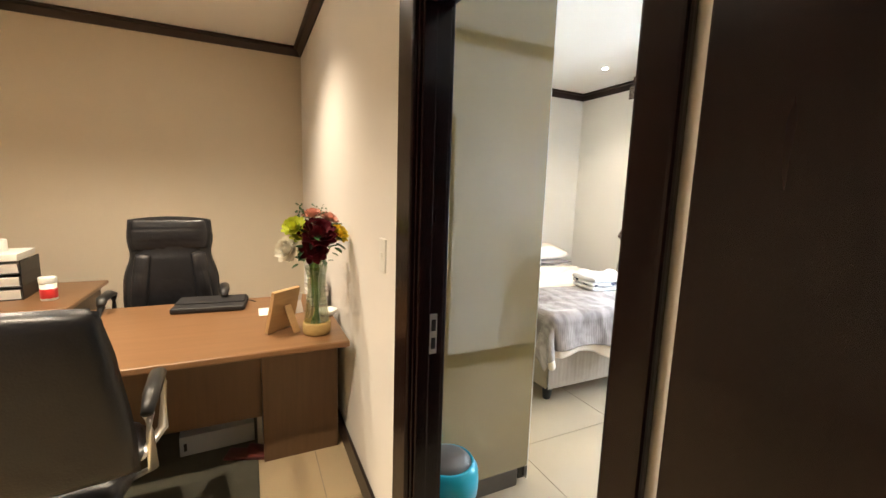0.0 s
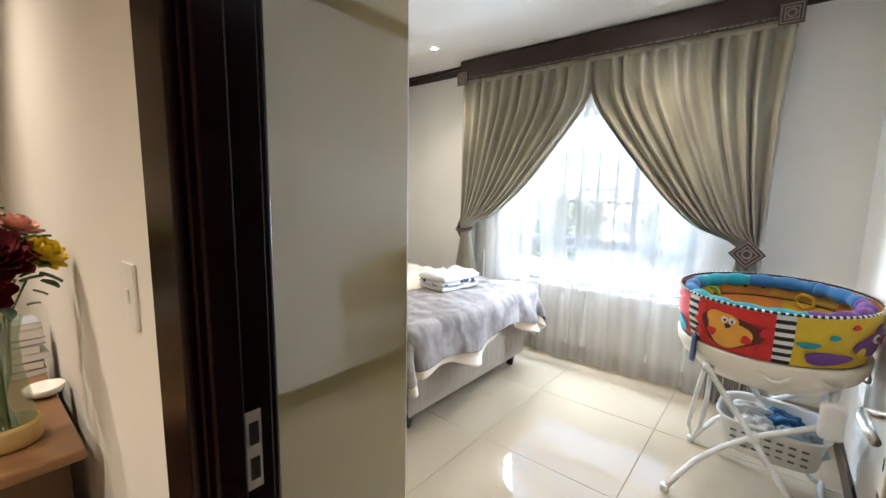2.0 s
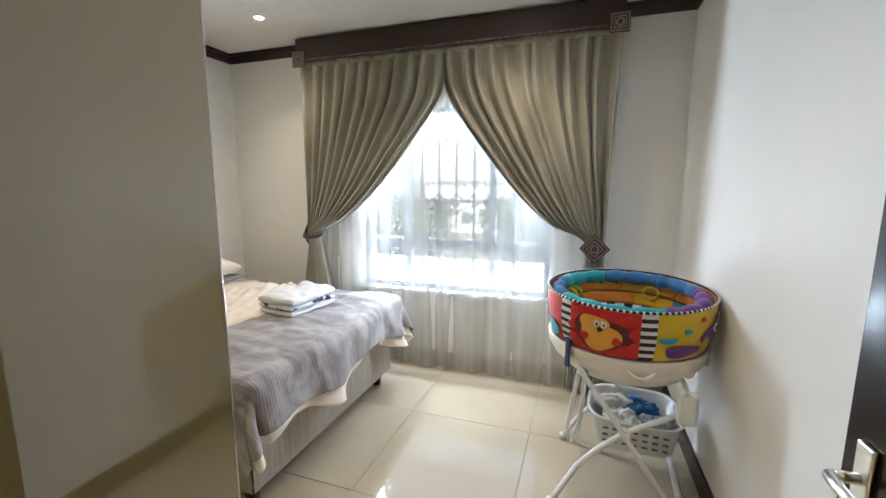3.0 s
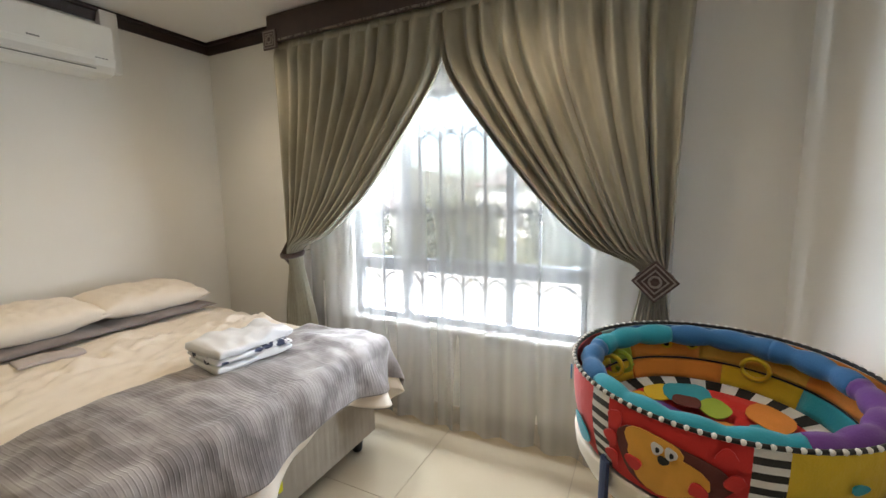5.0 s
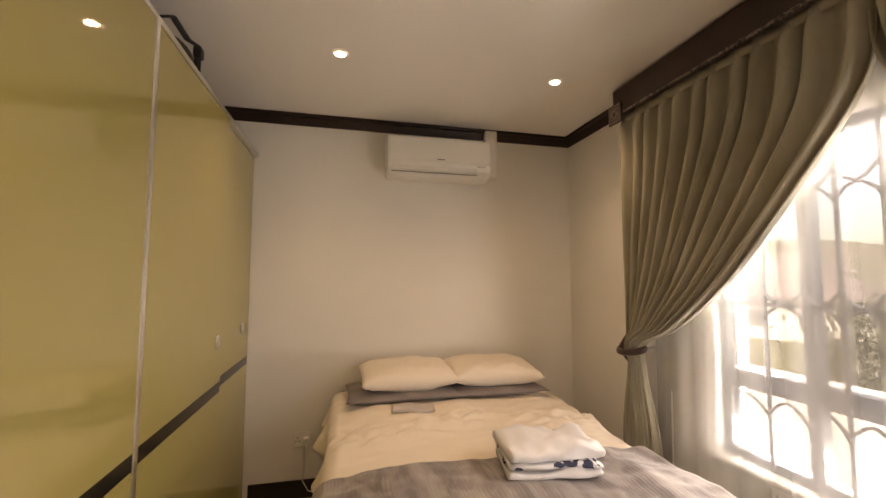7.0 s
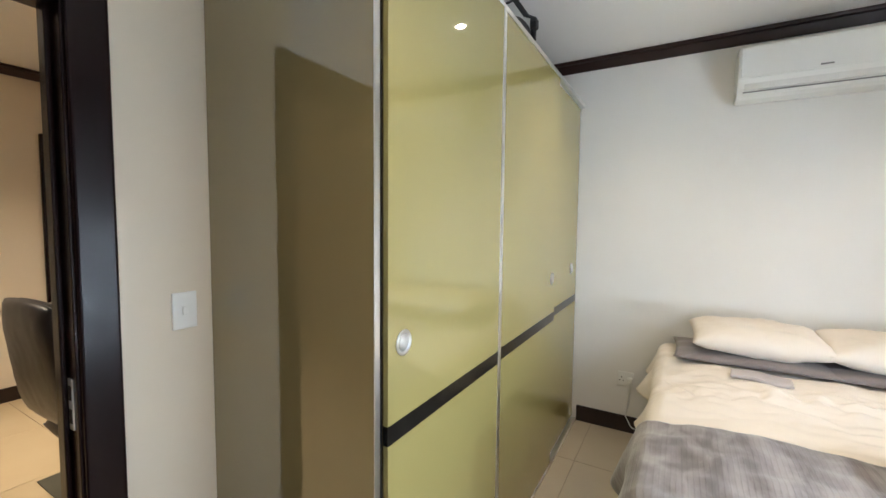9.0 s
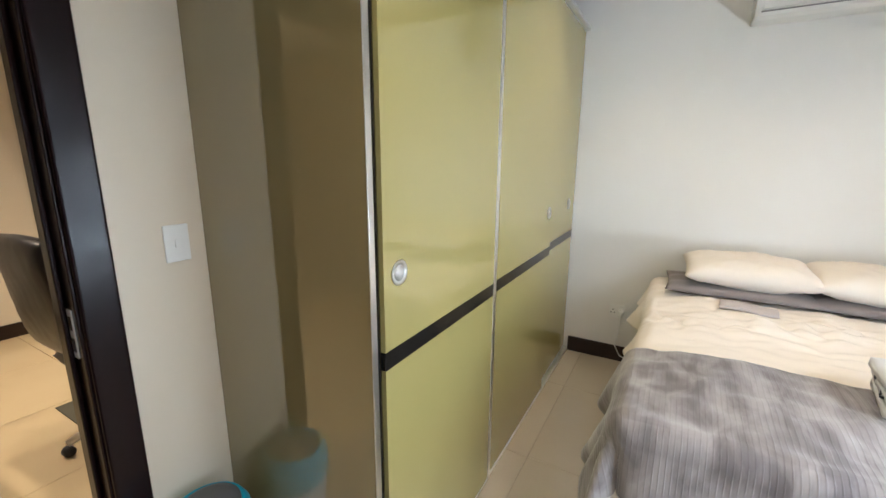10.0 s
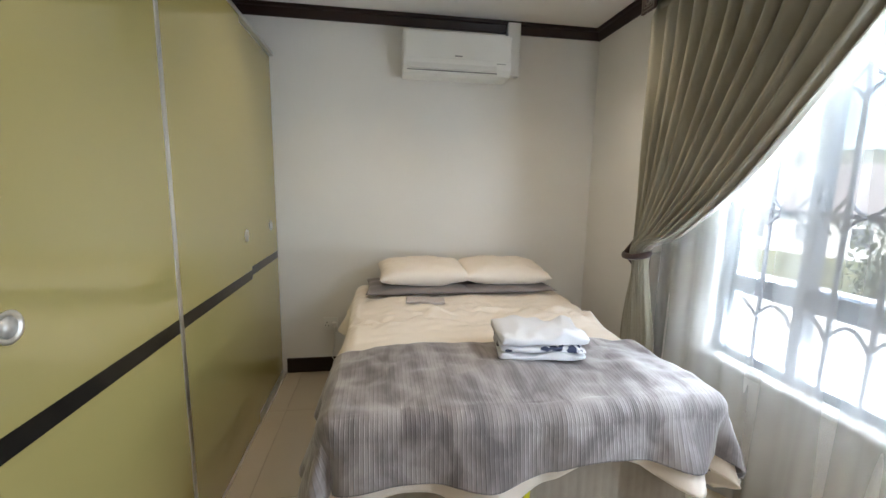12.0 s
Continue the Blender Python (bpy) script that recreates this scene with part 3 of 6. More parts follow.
def drape(rect, top, over, arc, wave, seed, nu, nv, thick=0.0, hem_noise=0.03):
    """Cloth over a mattress. rect: mattress x0, x1, y0, y1; over: how far it runs past left, right, foot edges; arc: y at which it ends at the head."""
    x0, x1, y0, y1 = rect
    bm_ = bmesh.new()
    uv = bm_.loops.layers.uv.new("UVMap")
    xa, xb, ya, yb = x0 - over[0], x1 + over[1], y0 - over[2], arc
    vs = []
    R = 0.07
    for i in range(nu + 1):
        row = []
        for j in range(nv + 1):
            u, v = i / nu, j / nv
            sx, sy = xa + (xb - xa) * u, ya + (yb - ya) * v
            sy += hem_noise * (1 - v) ** 3 * noise.noise((sx * 2.3, seed, 0.0)) * 2
            cx, cy = min(max(sx, x0), x1), min(max(sy, y0), y1)
            ex, ey = sx - cx, sy - cy
            e = math.hypot(ex, ey)
            px, py, pz = cx, cy, top - 0.036 * (1 - smoothstep(-1.25, -0.45, cy))
            tp = pz
            n1 = noise.noise((sx * 3.1, sy * 3.1, seed)) + 0.5 * noise.noise((sx * 7.7, sy * 7.7, seed + 3))
            if e > 1e-6:
                dx, dy = ex / e, ey / e
                a = min(e / R, math.pi / 2)
                rest = max(0.0, e - R * math.pi / 2)
                ang = math.atan2(ey, ex)
                per = (sx if abs(ey) >= abs(ex) else sy) + 0.25 * ang
                fold = rest * (0.22 * noise.noise((per * 5.0, seed, 1.0)) + 0.14 * math.sin(per * 15 + seed))
                out = R * math.sin(a) + 0.16 * rest + wave * fold + 0.012 * n1
                px, py = cx + dx * out, cy + dy * out
                pz = tp - R * (1 - math.cos(a)) - rest * 0.97
            pz += (0.017 * n1 + 0.007 * noise.noise((sx * 11, sy * 15, seed))) * (1.0 if e < 0.02 else 0.4)
            edge = min(sx - x0, x1 - sx, sy - y0)
            pz -= 0.02 * (1 - smoothstep(0.0, 0.25, edge)) if edge > 0 else 0.02
            row.append((bm_.verts.new((px, py, pz)), (sx, sy)))
        vs.append(row)
    for i in range(nu):
        for j in range(nv):
            q = (vs[i][j], vs[i + 1][j], vs[i + 1][j + 1], vs[i][j + 1])
            f = bm_.faces.new([p[0] for p in q])
            for lp, p in zip(f.loops, q):
                lp[uv].uv = p[1]
    bm_.normal_update()
    if thick:
        bmesh.ops.solidify(bm_, geom=bm_.faces[:], thickness=thick)
    return bm_


RECT = (BX0, BX1, BY0, BY1)
bm = drape(RECT, 0.735, (0.24, 0.29, 0.325), -0.06, 1.9, 4.0, 170, 170, hem_noise=0.085, thick=-0.006)
for v in bm.verts:      # rumpled ridge across the bed
    r = math.exp(-((v.co.y + 0.82 + 0.08 * math.sin(v.co.x * 5)) / 0.09) ** 2)
    if v.co.z > 0.6:
        v.co.z += 0.055 * r * (noise.noise((v.co.x * 11, v.co.y * 30, 2.0)) + 0.2)
        v.co.z += 0.012 * noise.noise((v.co.x * 9 + 3 * v.co.y, v.co.y * 22 - 5 * v.co.x, 9.0)) * math.exp(-((v.co.y + 0.85) / 0.28) ** 2)
        v.co.z += 0.016 * noise.noise((v.co.x * 2.5 + 4, v.co.y * 16, 5.0)) * smoothstep(-1.3, -0.9, v.co.y)
duvet = tagged(part("duvet", bm, M_DUVET, smooth=True), "cream cotton duvet spread over the double bed", "duvet")

M_THROW = bpy.data.materials.new("ribbed_plush_throw")
M_THROW.use_nodes = True
nt = M_THROW.node_tree
pb = nt.nodes["Principled BSDF"]
pb.inputs["Roughness"].default_value, pb.inputs["Sheen Weight"].default_value, pb.inputs["Sheen Roughness"].default_value = 0.75, 0.45, 0.4
uvn = nt.nodes.new("ShaderNodeUVMap")
wv = nt.nodes.new("ShaderNodeTexWave")
wv.bands_direction = "X"
wv.inputs["Scale"].default_value, wv.inputs["Distortion"].default_value, wv.inputs["Detail"].default_value = 19.0, 0.4, 1.0
nt.links.new(uvn.outputs[0], wv.inputs[0])
nz = nt.nodes.new("ShaderNodeTexNoise")
nz.inputs["Scale"].default_value, nz.inputs["Detail"].default_value, nz.inputs["Distortion"].default_value = 6.5, 12.0, 0.5
mpt = nt.nodes.new("ShaderNodeMapping")
mpt.inputs["Scale"].default_value, mpt.inputs["Rotation"].default_value = (1.6, 0.8, 1), (0, 0, 0.2)
nt.links.new(uvn.outputs[0], mpt.inputs[0])
nt.links.new(mpt.outputs[0], nz.inputs[0])
# brushed nap, its sheen put into the colour: streaks that run along the ribs and change from rib to rib
mps = nt.nodes.new("ShaderNodeMapping")
mps.inputs["Scale"].default_value = (46, 5, 1)
nzs = nt.nodes.new("ShaderNodeTexNoise")
nzs.inputs["Scale"].default_value, nzs.inputs["Detail"].default_value = 1.0, 5.0
nt.links.new(uvn.outputs[0], mps.inputs[0])
nt.links.new(mps.outputs[0], nzs.inputs[0])
nap = nt.nodes.new("ShaderNodeMath")
nap.operation = "MULTIPLY_ADD"
nap.inputs[1].default_value = 0.22
nt.links.new(nzs.outputs[0], nap.inputs[0])
nt.links.new(nz.outputs[0], nap.inputs[2])
mr = nt.nodes.new("ShaderNodeMapRange")
mr.inputs[1].default_value, mr.inputs[2].default_value = 0.50, 0.74
nt.links.new(nap.outputs[0], mr.inputs[0])
mx = nt.nodes.new("ShaderNodeMix")
mx.data_type = "RGBA"
mx.inputs[6].default_value, mx.inputs[7].default_value = (0.16, 0.138, 0.139, 1), (0.335, 0.302, 0.298, 1)
nt.links.new(mr.outputs[0], mx.inputs[0])
# shade in the grooves between ribs, multiplied into the colour
mx2 = nt.nodes.new("ShaderNodeMix")
mx2.data_type = "RGBA"
mx2.blend_type = "MULTIPLY"
mx2.inputs[0].default_value = 0.07
nt.links.new(mx.outputs[2], mx2.inputs[6])
grv = nt.nodes.new("ShaderNodeMapRange")
grv.inputs[1].default_value, grv.inputs[2].default_value = 0.02, 0.30
nt.links.new(wv.outputs[0], grv.inputs[0])
nt.links.new(grv.outputs[0], mx2.inputs[7])
nt.links.new(mx2.outputs[2], pb.inputs["Base Color"])
bpn = nt.nodes.new("ShaderNodeBump")
bpn.inputs["Strength"].default_value, bpn.inputs["Distance"].default_value = 0.35, 0.004
nt.links.new(grv.outputs[0], bpn.inputs["Height"])
nt.links.new(bpn.outputs[0], pb.inputs["Normal"])
bm = drape((BX0 - 0.03, BX1 + 0.025, BY0 - 0.025, BY1), 0.757, (0.33, 0.27, 0.285), -1.32, 1.5, 4.0, 180, 110, hem_noise=0.035, thick=-0.008)
throw = tagged(part("throw_blanket", bm, M_THROW, smooth=True), "ribbed grey plush throw across the bed foot", "blanket")


def pillow(name, w, d, h, mat_, seed, label):
    """A stuffed pillow with its base at z 0."""
    bm_ = bmesh.new()
    n, m_ = 40, 28
    for side in (1, -1):
        vs = []
        for i in range(n + 1):
            row = []
            for j in range(m_ + 1):
                x, y = 2 * i / n - 1, 2 * j / m_ - 1
                t = max(0.0, (1 - abs(x) ** 3.2)) ** 0.5 * max(0.0, (1 - abs(y) ** 3.2)) ** 0.5
                pinch = 1 - 0.06 * (1 - abs(x) ** 2) * abs(y) ** 4
                pinchx = 1 - 0.05 * (1 - abs(y) ** 2) * abs(x) ** 4
                nn = noise.noise((x * 2.2 + seed, y * 2.2, side)) * 0.14 + noise.noise((x * 6 + seed, y * 5, side)) * 0.09 + abs(noise.noise((x * 9 + 2 * y + seed, y * 7 - 3 * x, side + 4))) * -0.16
                z = side * h / 2 * t * (1 + nn) + h / 2
                if side < 0:
                    z = max(0.006, z)
                row.append(bm_.verts.new((x * w / 2 * pinchx, y * d / 2 * pinch, z + 0.01 * noise.noise((x * 3, y * 3, seed)))))
            vs.append(row)
        for i in range(n):
            for j in range(m_):
                q = (vs[i][j], vs[i + 1][j], vs[i + 1][j + 1], vs[i][j + 1])
                bm_.faces.new(q if side > 0 else q[::-1])
    bmesh.ops.remove_doubles(bm_, verts=bm_.verts[:], dist=0.002)
    return tagged(part(name, bm_, mat_, smooth=True), label, "pillow", "pillows on the bed")


p = pillow("pillow", 0.76, 0.48, 0.062, M_GREYP, 1.0, "flat grey cotton pillow under a cream pillow")
p.matrix_basis = pose(1.82, -0.28, 0.742, 0, 0, 1)
p = pillow("pillow", 0.70, 0.48, 0.062, M_GREYP, 2.0, "flat grey cotton pillow under a cream pillow")
p.matrix_basis = pose(2.475, -0.28, 0.742, 0, 0, -1)
p = pillow("pillow", 0.66, 0.44, 0.17, M_DUVET, 3.0, "plump cream cotton pillow on a grey pillow")
p.matrix_basis = pose(1.86, -0.26, 0.797, 5, 0, 2)
p = pillow("pillow", 0.65, 0.44, 0.17, M_DUVET, 4.0, "plump cream cotton pillow on a grey pillow")
p.matrix_basis = pose(2.475, -0.26, 0.797, 5, 1, -2)


def folded(name, w, d, layers, hl, mats, label, cat, seed):
    """A stack of folded cloths, each doubled over at its front and left edges; base at z 0."""
    th = thing(name, label=label, category=cat)
    z = 0.0
    h0 = hl
    for k in range(layers):
        rnd = random.Random(seed + k)
        hl = h0 * (1.0, 0.9, 1.45, 1.2)[k % 4]
        ww, dd = w * rnd.uniform(0.93, 1.0), d * rnd.uniform(0.92, 1.0)

        def f(u, v, k=k, ww=ww, dd=dd, hl=hl):
            a = 2 * math.pi * v
            ca, sa = math.cos(a), math.sin(a)
            y = dd / 2 * math.copysign(abs(ca) ** 0.5, ca)
            zz = hl * (0.5 + 0.5 * math.copysign(abs(sa) ** 0.45, sa))
            x = ww * (u - 0.5)
            pinch = 1 - 0.25 * max(0.0, abs(2 * u - 1) - 0.9) * 10
            n_ = noise.noise((x * 6 + k * 3, y * 7, seed)) + 0.5 * noise.noise((x * 16 + k, y * 18, seed + 2))
            zz = hl * 0.5 + (zz - hl * 0.5) * pinch
            edge = abs(2 * u - 1) ** 6
            return (x + 0.012 * noise.noise((y * 12, zz * 30 + k, seed)) * edge, y + 0.02 * noise.noise((x * 8, zz * 24 + k, seed + 1)), max(0.0, zz + hl * 0.55 * n_ * (1 if sa > 0.1 else 0.12)))
        bm_ = grid(40, 40, f)
        bmesh.ops.remove_doubles(bm_, verts=bm_.verts[:], dist=0.0006)
        bmesh.ops.holes_fill(bm_, edges=[e for e in bm_.edges if e.is_boundary])
        bmesh.ops.recalc_face_normals(bm_, faces=bm_.faces[:])
        o = part("fold", bm_, mats[k % len(mats)], th, smooth=True)
        o.location.z = z
        o.rotation_euler.z = radians(rnd.uniform(-6, 6))
        z += hl * 0.93
    return th


M_TOWEL = material("white_terry", (0.74, 0.74, 0.76), 0.95, color2=(0.68, 0.68, 0.71), scale=10, grain=0.9, grain_scale=350, sheen=0.3)
M_TOWELP = material("printed_terry", (0.76, 0.76, 0.79), 0.95, color2=(0.05, 0.06, 0.11), scale=17, amount=0.05, grain=0.9, grain_scale=350)
M_TOWELP.node_tree.nodes["Noise Texture"].inputs["Detail"].default_value = 2
for n_ in M_TOWELP.node_tree.nodes:
    if n_.bl_idname == "ShaderNodeMapRange":
        n_.inputs[1].default_value, n_.inputs[2].default_value = 0.54, 0.56
tw = folded("towel_stack", 0.41, 0.30, 3, 0.039, [M_TOWEL, M_TOWELP, M_TOWEL], "folded white towels stacked on the grey throw", "towel", 3)
tw.matrix_basis = pose(2.30, -1.45, 0.727, 0, 0, -8)
cl = folded("folded_cloth", 0.27, 0.15, 1, 0.022, [material("pale_grey_cloth", (0.55, 0.50, 0.49), 0.9, color2=(0.50, 0.45, 0.44), scale=9, grain=0.4)], "small folded pale grey cloth on the duvet", "cloth", 8)
cl.matrix_basis = pose(1.85, -0.60, 0.738, 0, 0, -4)

# ---- air conditioner ----
M_PLASTIC = material("white_plastic", (0.80, 0.80, 0.78), 0.3, color2=(0.77, 0.77, 0.74), scale=4)
M_GREYPL = material("grey_plastic", (0.25, 0.25, 0.25), 0.4)
ac = thing("air_conditioner", (2.113, 0, 2.31), 0, "white split air conditioner mounted high on the wall", "air conditioner")
prof = [(0.0, 0.0), (-0.12, 0.0), (-0.165, 0.012), (-0.192, 0.05), (-0.205, 0.10), (-0.205, 0.27), (-0.195, 0.293), (-0.17, 0.30), (0.0, 0.30)]
bm = bmesh.new()
ends = [[bm.verts.new((sx * 0.398, a, b)) for a, b in prof] for sx in (-1, 1)]
for k in range(len(prof)):
    bm.faces.new((ends[0][k], ends[0][(k + 1) % len(prof)], ends[1][(k + 1) % len(prof)], ends[1][k]))
bm.faces.new(ends[0])
bm.faces.new(ends[1])
bmesh.ops.recalc_face_normals(bm, faces=bm.faces[:])
bmesh.ops.bevel(bm, geom=[e for e in bm.edges if e.calc_length() < 0.3], offset=0.006, segments=2, affect="EDGES")
part("body", bm, M_PLASTIC, ac)
part("front_panel", box(-0.385, 0.385, -0.211, -0.2045, 0.105, 0.285, 0.003), M_PLASTIC, ac)
fl = part("louvre", box(-0.365, 0.285, -0.004, 0.003, -0.03, 0.03, 0.002), M_PLASTIC, ac, "white air louvre, closed")
fl.matrix_basis = pose(0, -0.199, 0.062, -20, 0, 0)
# solid grey strip in place of the dark gap below the louvre
part("louvre_gap_shade", box(-0.37, 0.29, -0.1935, -0.186, 0.024, 0.03), M_GREYPL, ac)
part("logo_bar", box(-0.028, 0.028, -0.2125, -0.2105, 0.122, 0.131), M_GREYPL, ac)
for k in range(4):
    part("label_bar", box(0.285 + k * 0.018, 0.298 + k * 0.018, -0.2085, -0.2045, 0.088, 0.093), M_GREYPL, ac)
part("conduit", box(0.402, 0.505, -0.065, 0, 0.055, 0.442, 0.006), M_PLASTIC, ac, "white pipe cover beside the unit")

# ---- sockets and switches ----
sk = thing("wall_socket", (1.147, -0.001, 0.40), 0, "white wall socket with a plug and trailing cable", "socket")
part("plate", box(-0.055, 0.055, -0.009, 0, -0.052, 0.052, 0.003), M_PLASTIC, sk)
for px_, pz_ in ((-0.028, 0.012), (-0.04, -0.012), (-0.016, -0.012)):
    part("pin_hole", box(px_ - 0.004, px_ + 0.004, -0.0098, -0.0088, pz_ - 0.004, pz_ + 0.004), M_BLACK, sk)
part("plug", box(0.012, 0.052, -0.045, -0.009, -0.022, 0.02, 0.008), M_PLASTIC, sk, "white plug")
part("cable", tube([(0.03, -0.045, -0.01), (0.035, -0.06, -0.06), (0.03, -0.045, -0.16), (0.01, -0.03, -0.27), (0.05, -0.04, -0.34), (0.18, -0.05, -0.385), (0.3, -0.06, -0.392)], 0.004, 8), M_PLASTIC, sk, "white cable", smooth=True)


def light_switch(at, turn, w, h, label):
    s = thing("light_switch", at, turn, label, "light switch")
    part("plate", box(-w / 2, w / 2, -0.008, 0, -h / 2, h / 2, 0.003), M_PLASTIC, s)
    part("rocker", box(-0.009, 0.009, -0.013, -0.008, -0.014, 0.014, 0.002), M_PLASTIC, s)


light_switch((XW, -2.545, 1.255), 90, 0.075, 0.118, "white light switch on the bedroom wall")
light_switch((XO, -2.475, 1.265), -90, 0.075, 0.135, "white light switch on the office wall")

# ---- bin ----
M_CYAN = material("turquoise_plastic", (0.025, 0.42, 0.60), 0.3, color2=(0.02, 0.38, 0.55), scale=6)
M_DGREY = material("dark_grey_plastic", (0.10, 0.105, 0.11), 0.45, color2=(0.13, 0.13, 0.14), scale=10)
bn = thing("waste_bin", (0.222, -2.63, 0), 0, "white plastic swing bin with turquoise top", "waste bin")
part("body", lathe([(0.001, 0), (0.092, 0), (0.097, 0.006), (0.125, 0.285), (0.125, 0.29), (0.001, 0.29)], 36), M_PLASTIC, bn, smooth=True)
part("rim", lathe([(0.126, 0.27), (0.131, 0.275), (0.133, 0.33), (0.128, 0.375), (0.112, 0.402), (0.102, 0.406), (0.1, 0.396), (0.115, 0.36), (0.122, 0.3), (0.118, 0.291)], 36), M_CYAN, bn, "turquoise bin top", smooth=True)
ld = part("lid", lathe([(0.001, 0.0), (0.101, 0.0), (0.101, 0.012), (0.07, 0.032), (0.001, 0.042)], 36), M_DGREY, bn, "dark grey swing lid", smooth=True)
ld.matrix_basis = pose(0, 0, 0.39, 4, 0, 0)

# ---- pelmet, curtains and sheer ----
M_PELM = material("pelmet_fabric", (0.030, 0.017, 0.016), 0.6, color2=(0.045, 0.025, 0.022), scale=10, grain=0.3)
M_ROPE = material("rope_trim", (0.22, 0.19, 0.17), 0.7, color2=(0.05, 0.04, 0.035), scale=60, amount=0.15)
M_BROWN = material("brown_velvet", (0.050, 0.028, 0.024), 0.8, color2=(0.075, 0.045, 0.04), scale=30, sheen=0.3)
M_TAUPE = material("taupe_braid", (0.20, 0.17, 0.15), 0.7, color2=(0.27, 0.23, 0.20), scale=50)
PY0, PY1, PX = -3.44, -0.915, 3.085
pel = thing("pelmet", (XE, 0, 0), 0, "dark brown upholstered pelmet with rope trim above the curtains", "pelmet")
pel.location = (0, 0, 0)
part("front_board", box(PX, PX + 0.022, PY0, PY1, 2.565, 2.742, 0.006, 3), M_PELM, pel)
part("top_board", box(PX + 0.0225, XE - 0.004, PY0, PY1, 2.72, 2.741), M_PELM, pel)
for y0, y1 in ((PY0, PY0 + 0.02), (PY1 - 0.02, PY1)):
    part("end_board", box(PX + 0.0225, XE - 0.002, y0, y1, 2.565, 2.7195), M_PELM, pel)
nseg = 420
bm = bmesh.new()
for ph in (0, math.pi):
    add_tube(bm, [(PX - 0.004 + 0.004 * math.cos(ph + i * 0.75), PY0 + 0.1 + (PY1 - PY0 - 0.2) * i / nseg, 2.572 + 0.004 * math.sin(ph + i * 0.75)) for i in range(nseg + 1)], 0.005, 5)
part("rope_trim", bm, M_ROPE, pel, "twisted taupe rope trim", smooth=True)


def medallion(name, parent, size, m):
    """A square of layered braid with a ring, facing -x."""
    o = part(name, box(-0.014, 0, -size, size, -size, size, 0.004), M_BROWN, parent, "brown square medallion with taupe braid ring")
    o.matrix_basis = m
    for s, x0 in ((0.86, -0.018), (0.58, -0.0175)):
        bm_ = bmesh.new()
        a, w = size * s, size * 0.09
        for y0, y1, z0, z1 in ((-a, a, a - w, a), (-a, a, -a, -a + w), (-a, -a + w, -a + w, a - w), (a - w, a, -a + w, a - w)):
            add_box(bm_, x0, -0.014, y0, y1, z0, z1)
        part("braid", bm_, M_TAUPE, o)
    r_ = size * 0.34
    part("ring", tube([(-0.016, r_ * math.cos(i * math.pi / 10), r_ * math.sin(i * math.pi / 10)) for i in range(21)], 0.006, 6), M_TAUPE, o, smooth=True)
    return o


for y in (PY0 + 0.035, PY1 - 0.035):
    medallion("end_block", pel, 0.062, pose(PX - 0.001, y, 2.582))

# curtain cloth, with light passing through a little
M_CURT = material("sage_curtain_weave", (0.44, 0.42, 0.335), 0.75, color2=(0.30, 0.275, 0.205), scale=5, amount=0.36, grain=0.4, grain_scale=500, sheen=0.35, stretch=(1, 1, 0.4))
cnt = M_CURT.node_tree
ctl, cmx = cnt.nodes.new("ShaderNodeBsdfTranslucent"), cnt.nodes.new("ShaderNodeMixShader")
ctl.inputs[0].default_value = (0.52, 0.42, 0.28, 1)
cmx.inputs[0].default_value = 0.05
cnt.links.new(cnt.nodes["Principled BSDF"].outputs[0], cmx.inputs[1])
cnt.links.new(ctl.outputs[0], cmx.inputs[2])
cnt.links.new(cmx.outputs[0], cnt.nodes["Material Output"].inputs[0])
TIEZ, TOPZ = 1.12, 2.59


def g_edge(z):
    s = (2.245 - z) / (2.245 - TIEZ)
    s = min(1.0, 0.5 * (s + math.sqrt(s * s + 0.014)))
    return 0.80 * s + 0.20 * s ** 7


